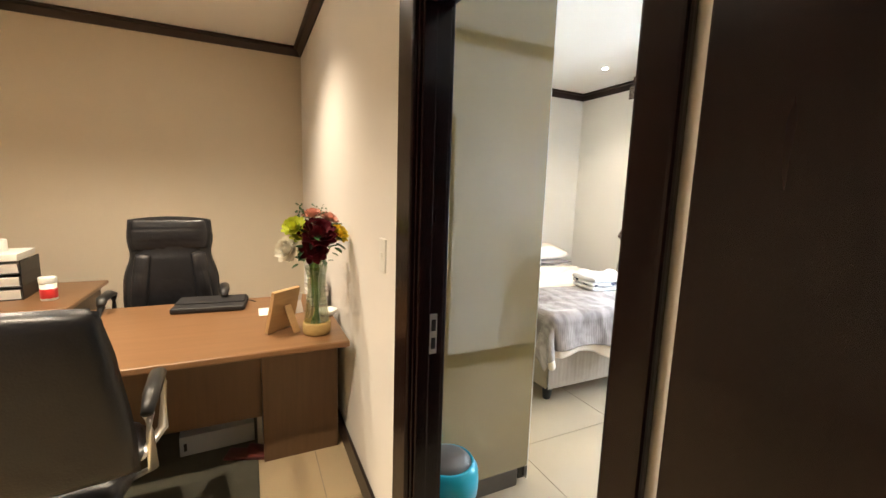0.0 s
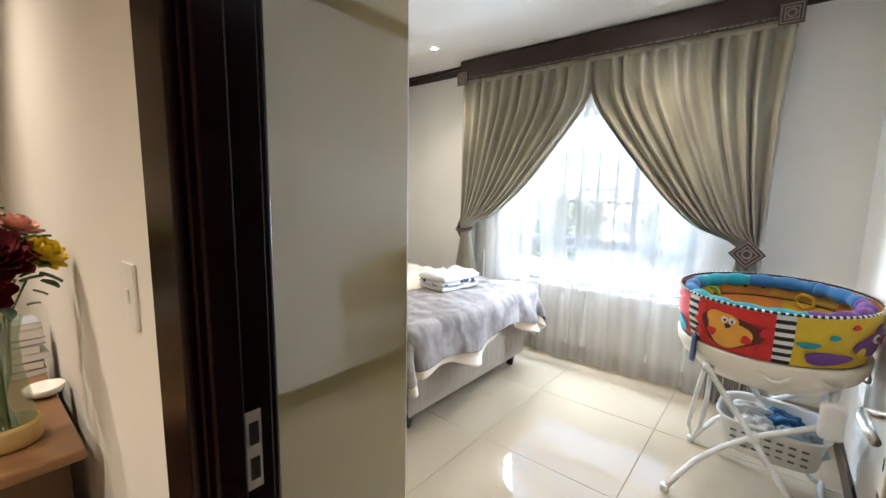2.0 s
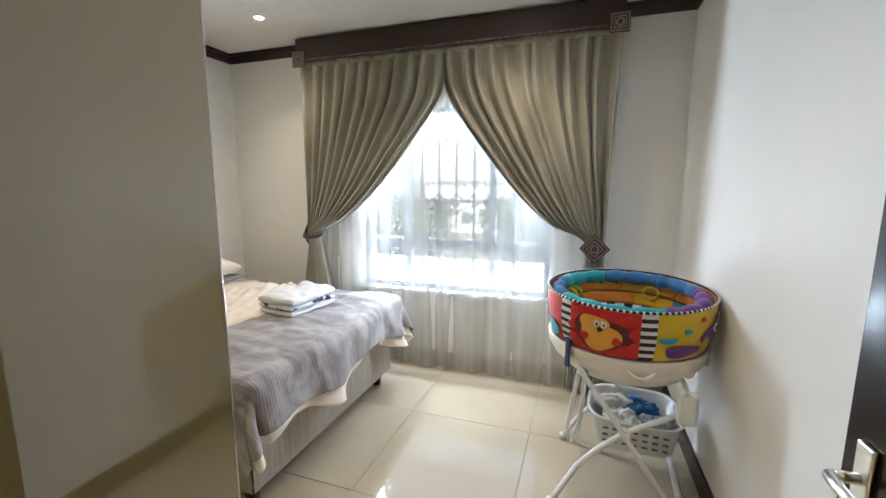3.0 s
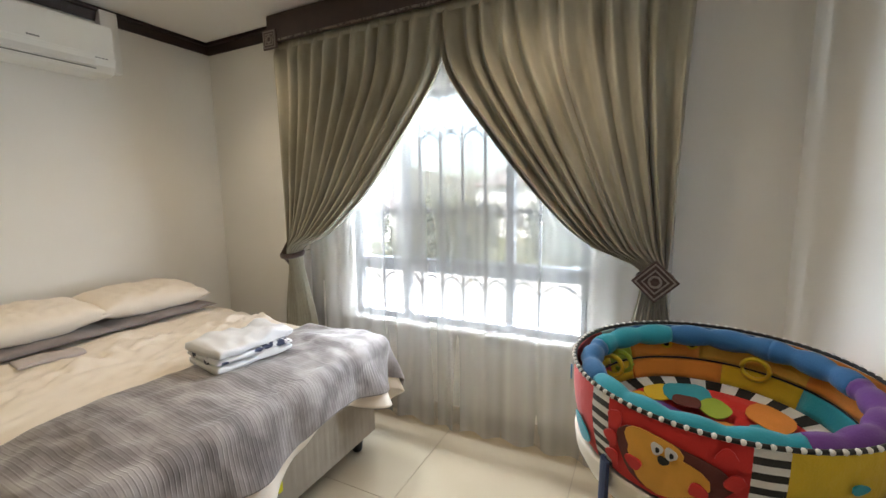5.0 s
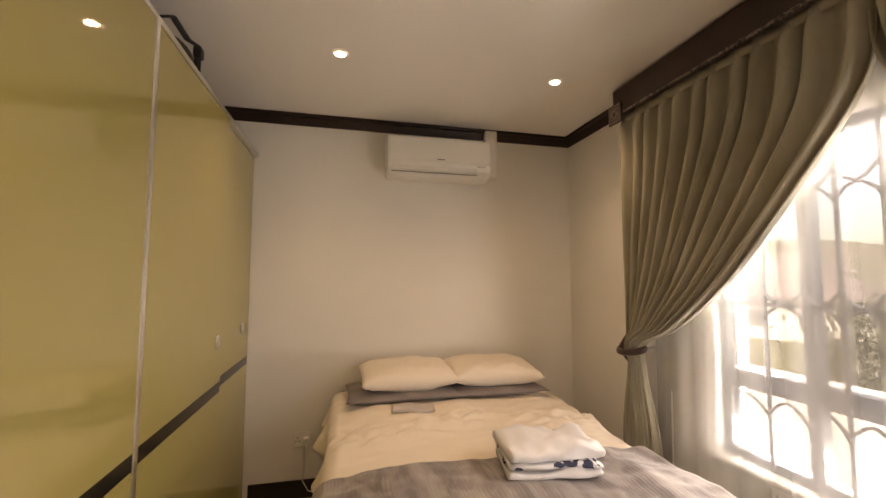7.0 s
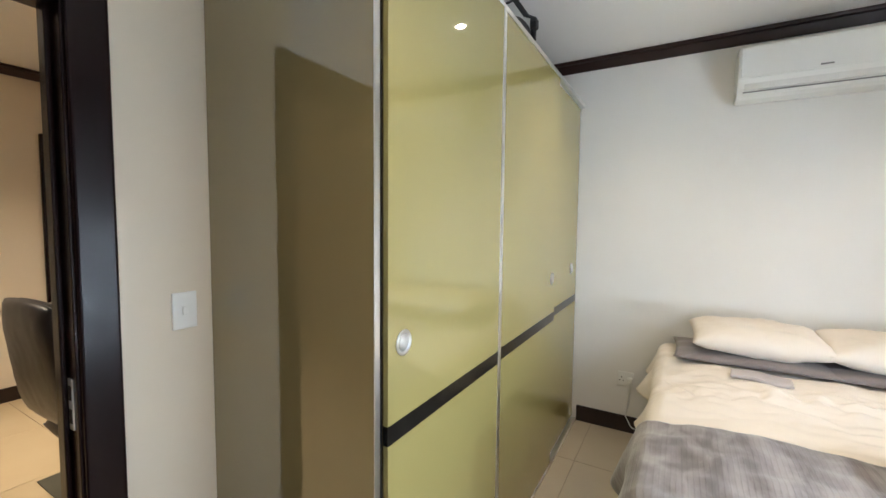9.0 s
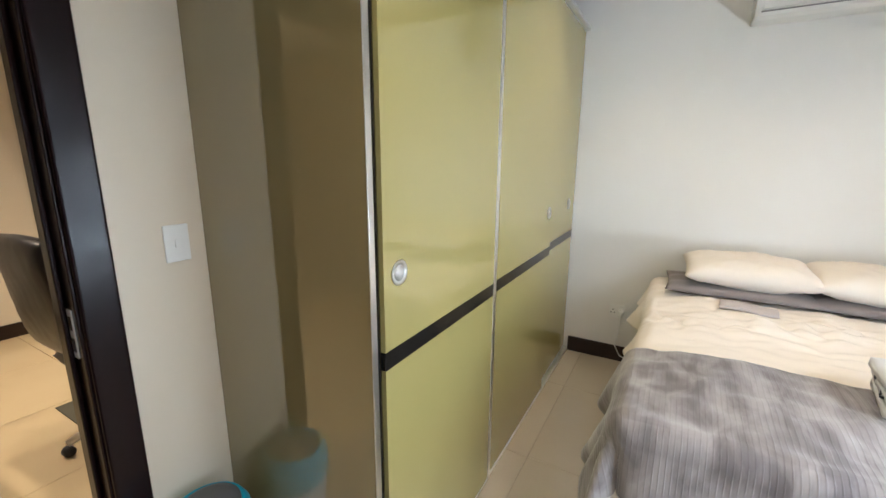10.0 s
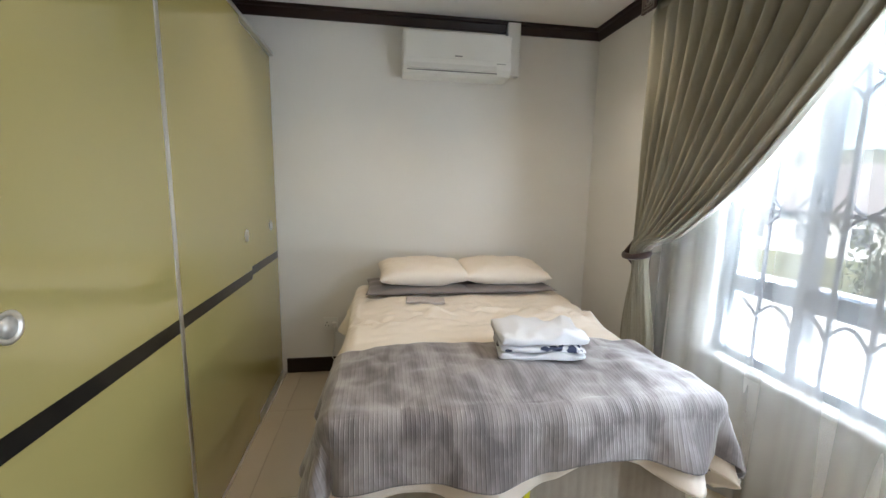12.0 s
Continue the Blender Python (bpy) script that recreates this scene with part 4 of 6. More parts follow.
def curtain(name, y_out, y_in, y_tie, sgn, seed):
    """y_out: wall-side edge, y_in: where the two meet; gathered at y_tie."""
    cu_ = thing(name, (0, 0, 0), 0, "sage green pleated curtain drawn aside by a tieback", "curtain", "window curtains")
    n_p = 12
    nu, nv = 220, 64
    zs = [TOPZ - (TOPZ - TIEZ) * (k / 44) for k in range(45)] + [TIEZ - (TIEZ - 0.015) * (k / 20) for k in range(1, 21)]
    nv = len(zs) - 1

    def f(u, v):
        z = zs[round(v * nv)]
        yt = y_out + (y_in - y_out) * u
        bunch = y_tie + sgn * (-0.055 + 0.11 * u)
        if z >= TIEZ:
            g = g_edge(z)
            s = (TOPZ - z) / (TOPZ - TIEZ)
            w = u ** 0.75
            gg = g * w + (1 - w) * s ** 1.6 * 0.9
            gg = min(1.0, gg + (1 - gg) * smoothstep(0.9, 1.0, s) * 0.95)
            y = yt + (bunch - yt) * gg
            sq = 1 - gg
        else:
            s = (TIEZ - z) / TIEZ
            sp = smoothstep(0.0, 0.5, s)
            y = bunch + sgn * ((u - 0.42) * 0.17 * sp)
            gg, sq = 1 - 0.25 * sp, 0.25 * sp
        ph = u * n_p * 2 * math.pi + 1.5 * noise.noise((u * 5, z * 0.8, seed)) + 0.6 * noise.noise((u * 13, z * 1.7, seed + 2))
        head = smoothstep(2.59, 2.47, z)
        pin = math.sin(ph)
        sharp = math.copysign(abs(pin) ** (0.9), pin)
        amp = (0.010 + 0.031 * head) * (1 - 0.35 * gg) if z >= TIEZ else 0.03 * (0.55 + 0.6 * (1 - gg))
        x = 3.155 - amp * sharp - 0.016 * noise.noise((u * 9, z * 1.4, seed + 4)) * head
        x -= 0.05 * gg * math.sin(math.pi * min(1, max(0, u))) * (1 if z >= TIEZ else 0.7)
        y += sgn * 0.012 * math.cos(ph * 0.5 + z) * sq
        x -= 0.03 * math.exp(-((z - TIEZ - 0.18) / 0.15) ** 2) * u
        return (min(x, 3.19), y, z)
    part("cloth", grid(nu, nv, f, 0.003), M_CURT, cu_, smooth=True)
    part("heading_tape", grid(60, 2, lambda u, v: (3.145 - 0.008 * abs(math.sin(u * n_p * math.pi)), y_out + (y_in - y_out) * u, 2.535 + 0.05 * v), 0.003), M_CURT, cu_, smooth=True)
    return cu_


cL = curtain("curtain", PY1 - 0.01, -2.24, -0.985, 1 * -1, 1.0)
cR = curtain("curtain", PY0 + 0.01, -2.16, -3.33, 1, 7.0)


def tieback(y, turn, label, back=0.0):
    tb = thing("curtain_tieback", (0, 0, 0), 0, label, "tieback", "curtain tiebacks")
    pts = [(3.115 + 0.075 * math.cos(2 * math.pi * k / 24), y + 0.075 * math.sin(2 * math.pi * k / 24), TIEZ + 0.012 * math.cos(2 * math.pi * k / 24)) for k in range(25)]
    part("band", tube(pts, 0.012, 8, flat=1.6), M_BROWN, tb, smooth=True)
    medallion("medallion", tb, 0.072, Matrix.Translation((3.115 + back, y, TIEZ)) @ pose(0, 0, 0, 0, 0, turn) @ Matrix.Translation((-0.068, 0, 0)) @ pose(0, 0, 0, 45, 0, 0))
    part("hook", tube([(3.19, y, TIEZ), (3.26, y, TIEZ + 0.005), (XE, y, TIEZ + 0.005)], 0.006, 8), M_STEEL, tb)


tieback(-0.985, -78, "brown diamond tieback gathering a sage curtain", 0.055)
tieback(-3.33, 0, "brown diamond tieback gathering a sage curtain")

M_SHEER = bpy.data.materials.new("white_voile")
M_SHEER.use_nodes = True
nt = M_SHEER.node_tree
nt.nodes.remove(nt.nodes["Principled BSDF"])
tr_, df, tl = nt.nodes.new("ShaderNodeBsdfTransparent"), nt.nodes.new("ShaderNodeBsdfDiffuse"), nt.nodes.new("ShaderNodeBsdfTranslucent")
df.inputs[0].default_value = (0.70, 0.70, 0.69, 1)
tl.inputs[0].default_value = (0.86, 0.86, 0.84, 1)
mA, mB = nt.nodes.new("ShaderNodeMixShader"), nt.nodes.new("ShaderNodeMixShader")
mA.inputs[0].default_value = 0.05
nt.links.new(df.outputs[0], mA.inputs[1])
nt.links.new(tl.outputs[0], mA.inputs[2])
tcn, wvn, rgn = nt.nodes.new("ShaderNodeTexCoord"), nt.nodes.new("ShaderNodeTexNoise"), nt.nodes.new("ShaderNodeMapRange")
mpn = nt.nodes.new("ShaderNodeMapping")
mpn.inputs["Scale"].default_value = (1, 4.6, 0.14)
wvn.inputs["Scale"].default_value, wvn.inputs["Detail"].default_value = 2.0, 1
rgn.inputs[1].default_value, rgn.inputs[2].default_value, rgn.inputs[3].default_value, rgn.inputs[4].default_value = 0.34, 0.66, 0.28, 0.50
nt.links.new(tcn.outputs["Object"], mpn.inputs[0])
nt.links.new(mpn.outputs[0], wvn.inputs[0])
nt.links.new(wvn.outputs[0], rgn.inputs[0])
nt.links.new(rgn.outputs[0], mB.inputs[0])
nt.links.new(tr_.outputs[0], mB.inputs[1])
nt.links.new(mA.outputs[0], mB.inputs[2])
nt.links.new(mB.outputs[0], nt.nodes["Material Output"].inputs[0])


def sheer_f(u, v):
    z = 0.012 + (2.56 - 0.012) * v
    fall = 1 - v
    y = PY0 + 0.02 + (PY1 - PY0 - 0.04) * u
    ph = u * 2 * math.pi * 12 + 1.6 * noise.noise((u * 7, 0.0, 3.0))
    x = 3.235 + (0.012 + 0.012 * fall) * math.sin(ph) - 0.05 * fall ** 3 * (0.5 + 0.5 * noise.noise((u * 5, 1.0, 0.0)))
    return (min(x, 3.262), y + 0.012 * math.cos(ph * 0.7), z)


sheer = tagged(part("sheer_curtain", grid(340, 24, sheer_f), M_SHEER, smooth=True), "white voile sheer curtain hanging to the floor", "curtain")

# ---- baby bath on a stand, with a padded play ring on it ----
def fabric(name, c, c2=None, rough=0.75, scale=16, grain=0.5):
    return material(name, c, rough, color2=c2 or tuple(k * 0.85 for k in c), scale=scale, grain=grain, grain_scale=180, sheen=0.2)


F_RED, F_YEL, F_TEAL, F_BLUE = fabric("red_fabric", (0.66, 0.025, 0.022)), fabric("yellow_fabric", (0.72, 0.50, 0.02)), fabric("turquoise_fabric", (0.02, 0.34, 0.46)), fabric("blue_fabric", (0.03, 0.16, 0.40))
F_ORA, F_PUR, F_GRN, F_BRN = fabric("orange_fabric", (0.82, 0.29, 0.04)), fabric("purple_fabric", (0.15, 0.045, 0.28)), fabric("lime_fabric", (0.35, 0.48, 0.04)), fabric("maroon_fabric", (0.12, 0.02, 0.015))
F_WHT, F_BLK, F_NAVY = fabric("white_fabric", (0.78, 0.78, 0.76)), fabric("black_fabric", (0.012, 0.012, 0.012)), fabric("navy_fabric", (0.01, 0.03, 0.10))
RX, RY = 0.32, 0.385
RC = (2.31, -3.475, 0.0)
ZB, ZT = 0.795, 1.035
ring = thing("play_ring", RC, -3, "oval padded baby play ring in bright printed fabric", "baby play ring")
TILT = Matrix.Rotation(radians(-6), 4, "Y")


def rim_pt(a, r, z):
    return Vector((r * RX * math.cos(a), r * RY * math.sin(a), z))


def tilt(p):
    return TILT @ (Vector(p) - Vector((0, 0, 0.9))) + Vector((0, 0, 0.9))


def band(a0, a1, z0, z1, r, thick=0.006, n=16, bulge=0.03):
    def f(u, v):
        a = a0 + (a1 - a0) * u
        z = z0 + (z1 - z0) * v
        vv = (z - ZB) / (ZT - ZB)
        rr = r * (1 - 0.05 * (1 - vv)) + bulge * math.sin(math.pi * min(1, max(0, vv))) + 0.004 * noise.noise((a * 9, z * 30, 1))
        return tilt(rim_pt(a, rr, z))
    return grid(max(2, int(n * abs(a1 - a0))), 8, f, thick)


D = math.radians
PANELS = [(55, 134, F_RED, "red and turquoise"), (134, 192, F_RED, "red"), (192, 266, F_YEL, "yellow"), (266, 335, F_ORA, "orange"), (335, 415, F_BLUE, "blue")]
for a0, a1, m_, c in PANELS:
    part("outer_panel", band(D(a0 + 5), D(a1 - 5), ZB, ZT - 0.012, 1.0), m_, ring, c + " printed side panel")
    for k in range(12):
        z0, z1 = ZB + (ZT - ZB - 0.012) * k / 12, ZB + (ZT - ZB - 0.012) * (k + 1) / 12
        part("stripe", band(D(a1 - 5), D(a1 + 5), z0, z1, 1.0, n=26), F_WHT if k % 2 else F_BLK, ring)


def patch(a, z, ra, rz, m_, r=1.012, name="applique", rot=0.0):
    """A rounded fabric patch sewn on the side."""
    def f(u, v):
        t, s = 2 * math.pi * u, v
        da, dz = s * math.cos(t), s * math.sin(t)
        da, dz = da * math.cos(rot) - dz * math.sin(rot), da * math.sin(rot) + dz * math.cos(rot)
        wob = 1 + 0.12 * math.sin(3 * t + a * 7)
        zz = z + rz * dz * wob
        vv = (zz - ZB) / (ZT - ZB)
        rr = r * (1 - 0.05 * (1 - vv)) + 0.03 * math.sin(math.pi * min(1, max(0, vv)))
        return tilt(rim_pt(a + ra * da * wob, rr, zz))
    part(name, grid(22, 3, f, 0.004), m_, ring)


patch(D(162), 0.905, 0.33, 0.085, F_BRN, 1.010)
F_GOLD = fabric("golden_fabric", (0.85, 0.42, 0.05))
patch(D(162), 0.893, 0.23, 0.07, F_GOLD, 1.022)
patch(D(158), 0.945, 0.17, 0.05, F_GOLD, 1.024)
patch(D(152), 0.885, 0.055, 0.02, F_RED, 1.036)
patch(D(173), 0.883, 0.05, 0.02, F_RED, 1.036)
for a, z in ((190, 0.985), (226, 0.99), (229, 0.93), (188, 0.92), (188, 0.86), (229, 0.865)):
    patch(D(a - 46), z, 0.055, 0.022, F_RED, 1.026)
for a, z, ra, rz, m_ in ((288, 0.90, 0.20, 0.05, F_PUR), (296, 0.95, 0.08, 0.04, F_PUR), (262, 0.845, 0.24, 0.03, F_PUR), (250, 0.905, 0.11, 0.013, F_TEAL), (263, 0.945, 0.05, 0.012, F_TEAL), (282, 0.875, 0.06, 0.02, F_YEL), (301, 0.97, 0.04, 0.02, F_GRN), (305, 0.91, 0.05, 0.025, F_RED), (275, 0.99, 0.04, 0.012, F_RED)):
    patch(D(a - 46), z, ra, rz, m_, 1.018)
for a, z, ra, rz, m_ in ((164, 0.845, 0.13, 0.045, F_TEAL), (126, 0.87, 0.16, 0.05, F_TEAL), (142, 0.96, 0.05, 0.025, F_BLUE), (110, 0.95, 0.07, 0.03, F_YEL)):
    patch(D(a - 46), z, ra, rz, m_, 1.018)
# eyes and nose on the printed faces
for a, z in ((160.2, 0.958), (164.6, 0.957)):
    patch(D(a), z, 0.034, 0.016, F_WHT, 1.034, "eye_patch")
    patch(D(a + 0.4), z - 0.001, 0.011, 0.007, F_BLK, 1.042, "eye_patch")
patch(D(162.4), 0.932, 0.032, 0.011, F_BLK, 1.036, "nose_patch")
patch(D(245), 0.93, 0.05, 0.02, F_WHT, 1.03, "eye_patch")
patch(D(245.5), 0.93, 0.022, 0.010, F_BLK, 1.038, "eye_patch")
# scalloped inner cushion
for a0, a1, m_ in ((-30, 20, F_BLUE), (20, 75, F_TEAL), (75, 120, F_BLUE), (120, 205, F_TEAL), (205, 285, F_PUR), (285, 330, F_BLUE)):
    pts, rad = [], []
    n = max(6, int((a1 - a0) / 2.5))
    for i in range(n + 1):
        a = D(a0 + (a1 - a0) * i / n)
        pts.append(tilt(rim_pt(a, 0.872, ZT - 0.03)))
        rad.append(0.027 + 0.009 * abs(math.sin(a * 9)))
    part("rim_cushion", tube(pts, 0.03, 10, radii=rad), m_, ring, "padded scalloped rim", smooth=True)
# piping of black cord with white beads
part("piping", tube([tilt(rim_pt(2 * math.pi * i / 120, 1.0, ZT - 0.004)) for i in range(121)], 0.006, 8), F_BLK, ring, "black and white piping", smooth=True)
bm = bmesh.new()
for i in range(92):
    c = tilt(rim_pt(2 * math.pi * i / 92, 1.008, ZT - 0.002))
    bmesh.ops.create_uvsphere(bm, u_segments=6, v_segments=5, radius=0.007, matrix=Matrix.Translation(c))
tagged(part("piping_bead", bm, F_WHT, ring, smooth=True), kind="stuff")
# inside lining and floor of the ring
F_TAN = fabric("ochre_fabric", (0.70, 0.40, 0.06))
INNER = [(-48, 4, F_TAN), (4, 44, F_ORA), (44, 62, F_GRN), (62, 104, F_YEL), (104, 200, F_RED), (200, 270, F_TEAL), (270, 312, F_ORA)]
for a0, a1, m_ in INNER:
    part("lining", grid(12, 5, lambda u, v, a0=a0, a1=a1: tilt(rim_pt(D(a0 + (a1 - a0) * u), 0.93 - 0.075 * v + 0.008 * math.sin(9.4 * u), ZT - 0.03 - 0.082 * v)), 0.004), m_, ring, smooth=True)
for a0, a1, m_ in ((-48, -8, F_YEL), (-8, 46, F_ORA), (46, 64, F_YEL), (64, 130, F_RED), (130, 220, F_PUR), (220, 312, F_TEAL)):
    part("lower_lining", grid(12, 4, lambda u, v, a0=a0, a1=a1: tilt(rim_pt(D(a0 + (a1 - a0) * u), 0.85 - 0.06 * v, ZT - 0.113 - 0.067 * v)), 0.004), m_, ring, smooth=True)
part("lining_cord", tube([tilt(rim_pt(2 * math.pi * i / 100, 0.845, ZT - 0.113)) for i in range(101)], 0.003, 6), F_BLK, ring, smooth=True)
for a in (8, 22):
    c = rim_pt(D(a), 0.87, ZT - 0.062)
    part("eye_patch", grid(14, 2, lambda u, v: tilt(c + Vector((-0.004, 0.019 * v * math.cos(6.283 * u), 0.019 * v * math.sin(6.283 * u)))), 0.004), F_YEL, ring)
    part("eye_patch", grid(12, 2, lambda u, v: tilt(c + Vector((-0.009, 0.009 * v * math.cos(6.283 * u), 0.009 * v * math.sin(6.283 * u)))), 0.003), F_BLK, ring)
for i in range(40):
    a0, a1 = 2 * math.pi * i / 40, 2 * math.pi * (i + 1) / 40
    part("lining_stripe", grid(1, 2, lambda u, v, a0=a0, a1=a1: tilt(rim_pt(a0 + (a1 - a0) * u, 0.79 - 0.12 * v, ZT - 0.18 - 0.012 * v)), 0.003), F_BLK if i % 2 else F_WHT, ring)
part("play_mat", grid(40, 6, lambda u, v: tilt(rim_pt(2 * math.pi * u, 0.68 * v, ZT - 0.196 + 0.01 * noise.noise((math.cos(6.283 * u) * v * 3, math.sin(6.283 * u) * v * 3, 2)))), 0.004), F_RED, ring, "red printed play mat")
rnd = random.Random(5)
for k, (a, r, s, m_) in enumerate(((120, 0.40, 0.135, F_PUR), (112, 0.42, 0.06, F_YEL), (78, 0.52, 0.05, F_YEL), (45, 0.5, 0.05, F_YEL), (20, 0.45, 0.07, F_TEAL), (180, 0.3, 0.05, F_YEL), (250, 0.4, 0.07, F_TEAL), (300, 0.45, 0.06, F_ORA), (350, 0.2, 0.045, F_GRN), (220, 0.5, 0.05, F_YEL), (200, 0.15, 0.04, F_ORA), (40, 0.25, 0.04, F_BRN))):
    c = rim_pt(D(a), r, ZT - 0.184 + 0.002 * k)
    part("mat_shape", grid(16, 2, lambda u, v: tilt(c + Vector((s * v * math.cos(6.283 * u) * (1 + 0.25 * math.sin(12.566 * u + k)), s * v * math.sin(6.283 * u), 0))), 0.003), m_, ring)
# toy loops hanging inside
for a, m_ in ((58, F_GRN), (68, F_YEL), (335, F_YEL)):
    c = rim_pt(D(a), 0.80, ZT - 0.10)
    part("toy_loop", tube([tilt(c + Vector((0.012 * math.cos(t), 0.035 * math.cos(t), 0.035 * math.sin(t)))) for t in [i * math.pi / 8 for i in range(17)]], 0.008, 6), m_, ring, smooth=True)

M_BATH = material("ivory_plastic", (0.84, 0.79, 0.69), 0.32, color2=(0.80, 0.75, 0.65), scale=5)
M_TUBEW = material("white_tube", (0.78, 0.78, 0.78), 0.3, color2=(0.72, 0.72, 0.72), scale=8)
st_ = thing("baby_bath_stand", RC, -3, "white tubular folding stand with ivory baby bath tray", "baby bath stand")
n = 48
bm = bmesh.new()
prof = [(0.5, 0.655), (0.80, 0.66), (0.93, 0.70), (0.97, 0.775), (1.04, 0.792), (1.055, 0.782), (1.04, 0.735), (0.98, 0.69), (0.86, 0.655), (0.78, 0.618), (0.45, 0.605)]
rings_ = [[bm.verts.new((0.93 * RX * r * math.cos(2 * math.pi * k / n), 0.95 * RY * r * math.sin(2 * math.pi * k / n), z)) for k in range(n)] for r, z in prof]
for a, b in zip(rings_, rings_[1:]):
    for k in range(n):
        bm.faces.new((a[k], a[(k + 1) % n], b[(k + 1) % n], b[k]))
bm.faces.new(rings_[0])
bm.faces.new(rings_[-1])
bmesh.ops.recalc_face_normals(bm, faces=bm.faces[:])
for v in bm.verts:
    v.co = tilt(v.co) - Vector((0, 0, 0.0))
part("bath_tray", bm, M_BATH, st_, "ivory plastic bath tray", smooth=True)
for a in (190, 225, 255):
    part("tray_pocket", tube([tilt(rim_pt(D(a - 14 + 28 * i / 12), 0.90 + 0.10 * math.sin(math.pi * i / 12), 0.772 - 0.062 * math.sin(math.pi * i / 12))) for i in range(13)], 0.007, 8), M_BATH, st_, smooth=True)
for x, splay in ((-0.25, -0.16), (0.215, -0.05)):
    part("leg_tube", tube([(x, 0.20, 0.665), (x, 0.175, 0.63), (x, -0.02, 0.36), (x, -0.18, 0.125), (x, -0.255, 0.03), (x, -0.29, 0.017)], 0.0165, 10, flat=0.8), M_TUBEW, st_, "white steel leg tube", smooth=True)
    bend = [(-0.27, 0.53, 0.0), (-0.21, 0.485, 0.0), (-0.02, 0.365, 0.05), (0.10, 0.27, 0.25), (0.19, 0.18, 0.5), (0.255, 0.085, 0.8), (0.295, 0.017, 1.0)]
    part("leg_tube", tube([(x + 0.032 + splay * k, y, z) for y, z, k in bend], 0.0165, 10, flat=0.8), M_TUBEW, st_, "white curved steel leg tube", smooth=True)
    part("foot_cap", lathe([(0.001, 0.0), (0.019, 0.0), (0.021, 0.008), (0.021, 0.03), (0.017, 0.036), (0.001, 0.036)], 14), M_TUBEW, st_, smooth=True).location = (x + 0.032 + splay, 0.298, 0)
    hub = lathe([(0.001, -0.03), (0.02, -0.03), (0.024, -0.024), (0.024, 0.024), (0.02, 0.03), (0.001, 0.03)], 18)
    bmesh.ops.rotate(hub, verts=hub.verts[:], matrix=Matrix.Rotation(radians(90), 3, "Y"))
    part("hinge_hub", hub, M_TUBEW, st_, smooth=True).location = (x + 0.015, -0.02, 0.362)
    part("bracket", box(x - 0.015, x + 0.05, -0.31, -0.225, 0.47, 0.625, 0.02, 3), M_TUBEW, st_, "white moulded leg bracket", smooth=False)
part("foot_bar", tube([(-0.26, -0.29, 0.0175), (0.225, -0.29, 0.0175)], 0.0165, 10), M_TUBEW, st_, smooth=True)
for y, z in ((0.20, 0.645), (-0.265, 0.615)):
    part("top_bar", tube([(-0.26, y, z), (0.26, y, z)], 0.012, 10), M_TUBEW, st_, smooth=True)
# basket
bm = bmesh.new()
rings_ = []
for r, z in ((0.78, 0.225), (0.88, 0.232), (0.98, 0.385), (1.05, 0.392), (1.04, 0.402), (0.965, 0.39), (0.86, 0.244), (0.78, 0.238)):
    rings_.append([bm.verts.new((0.20 * r * math.copysign(abs(math.cos(2 * math.pi * k / 40)) ** 0.6, math.cos(2 * math.pi * k / 40)) + 0.01, 0.22 * r * math.copysign(abs(math.sin(2 * math.pi * k / 40)) ** 0.6, math.sin(2 * math.pi * k / 40)) - 0.07, z)) for k in range(40)])
for a, b in zip(rings_, rings_[1:]):
    for k in range(40):
        bm.faces.new((a[k], a[(k + 1) % 40], b[(k + 1) % 40], b[k]))
bm.faces.new(rings_[0])
bm.faces.new(rings_[-1])
bmesh.ops.recalc_face_normals(bm, faces=bm.faces[:])
bsk = part("basket", bm, M_PLASTIC, st_, "white plastic basket under the bath", smooth=True)
for row in range(3):      # rows of slots in the basket's near side, dark grey blocks for their shade
    for k in range(7):
        zz = 0.275 + 0.036 * row
        part("slot", box(-0.0035, 0.0035, -0.013, 0.013, -0.005, 0.005, 0.002, 1), M_DGREY, bsk).matrix_basis = pose(0.01 - 0.2 * (0.88 + (zz - 0.232) * 0.654), -0.07 - 0.135 + 0.045 * k, zz, 0, -7, 0)
part("drain_hose", tube([(-0.23, 0.20, 0.67), (-0.25, 0.225, 0.50), (-0.25, 0.245, 0.33), (-0.245, 0.225, 0.27), (-0.24, 0.195, 0.33), (-0.235, 0.18, 0.5), (-0.22, 0.175, 0.66)], 0.011, 8, flat=0.6), M_TUBEW, st_, "white hanging strap", smooth=True)
# cloths in the basket
for k, (dx, dy, m_) in enumerate(((-0.06, 0.03, F_WHT), (0.05, -0.08, F_BLUE), (-0.07, -0.15, fabric("pale_blue_cloth", (0.42, 0.50, 0.62))), (0.06, 0.08, F_WHT))):
    bm = bmesh.new()
    bmesh.ops.create_icosphere(bm, subdivisions=5, radius=0.08)
    for v in bm.verts:
        q = 1 + 0.45 * noise.noise(v.co * 16 + Vector((k * 3, 0, 0))) + 0.45 * abs(noise.noise(v.co * 30 + Vector((0, k * 5, 0)))) - 0.15
        v.co = Vector((v.co.x * q, v.co.y * q * 1.2, max(-0.07, v.co.z * q * 0.85)))
    o = tagged(part("crumpled_cloth", bm, m_, smooth=True), "crumpled baby cloth lying in the white basket", "cloth", "cloths in the basket")
    o.location = (RC[0] + 0.01 + dx, RC[1] - 0.05 + 0.8 * dy, 0.325 + 0.02 * (k % 2))
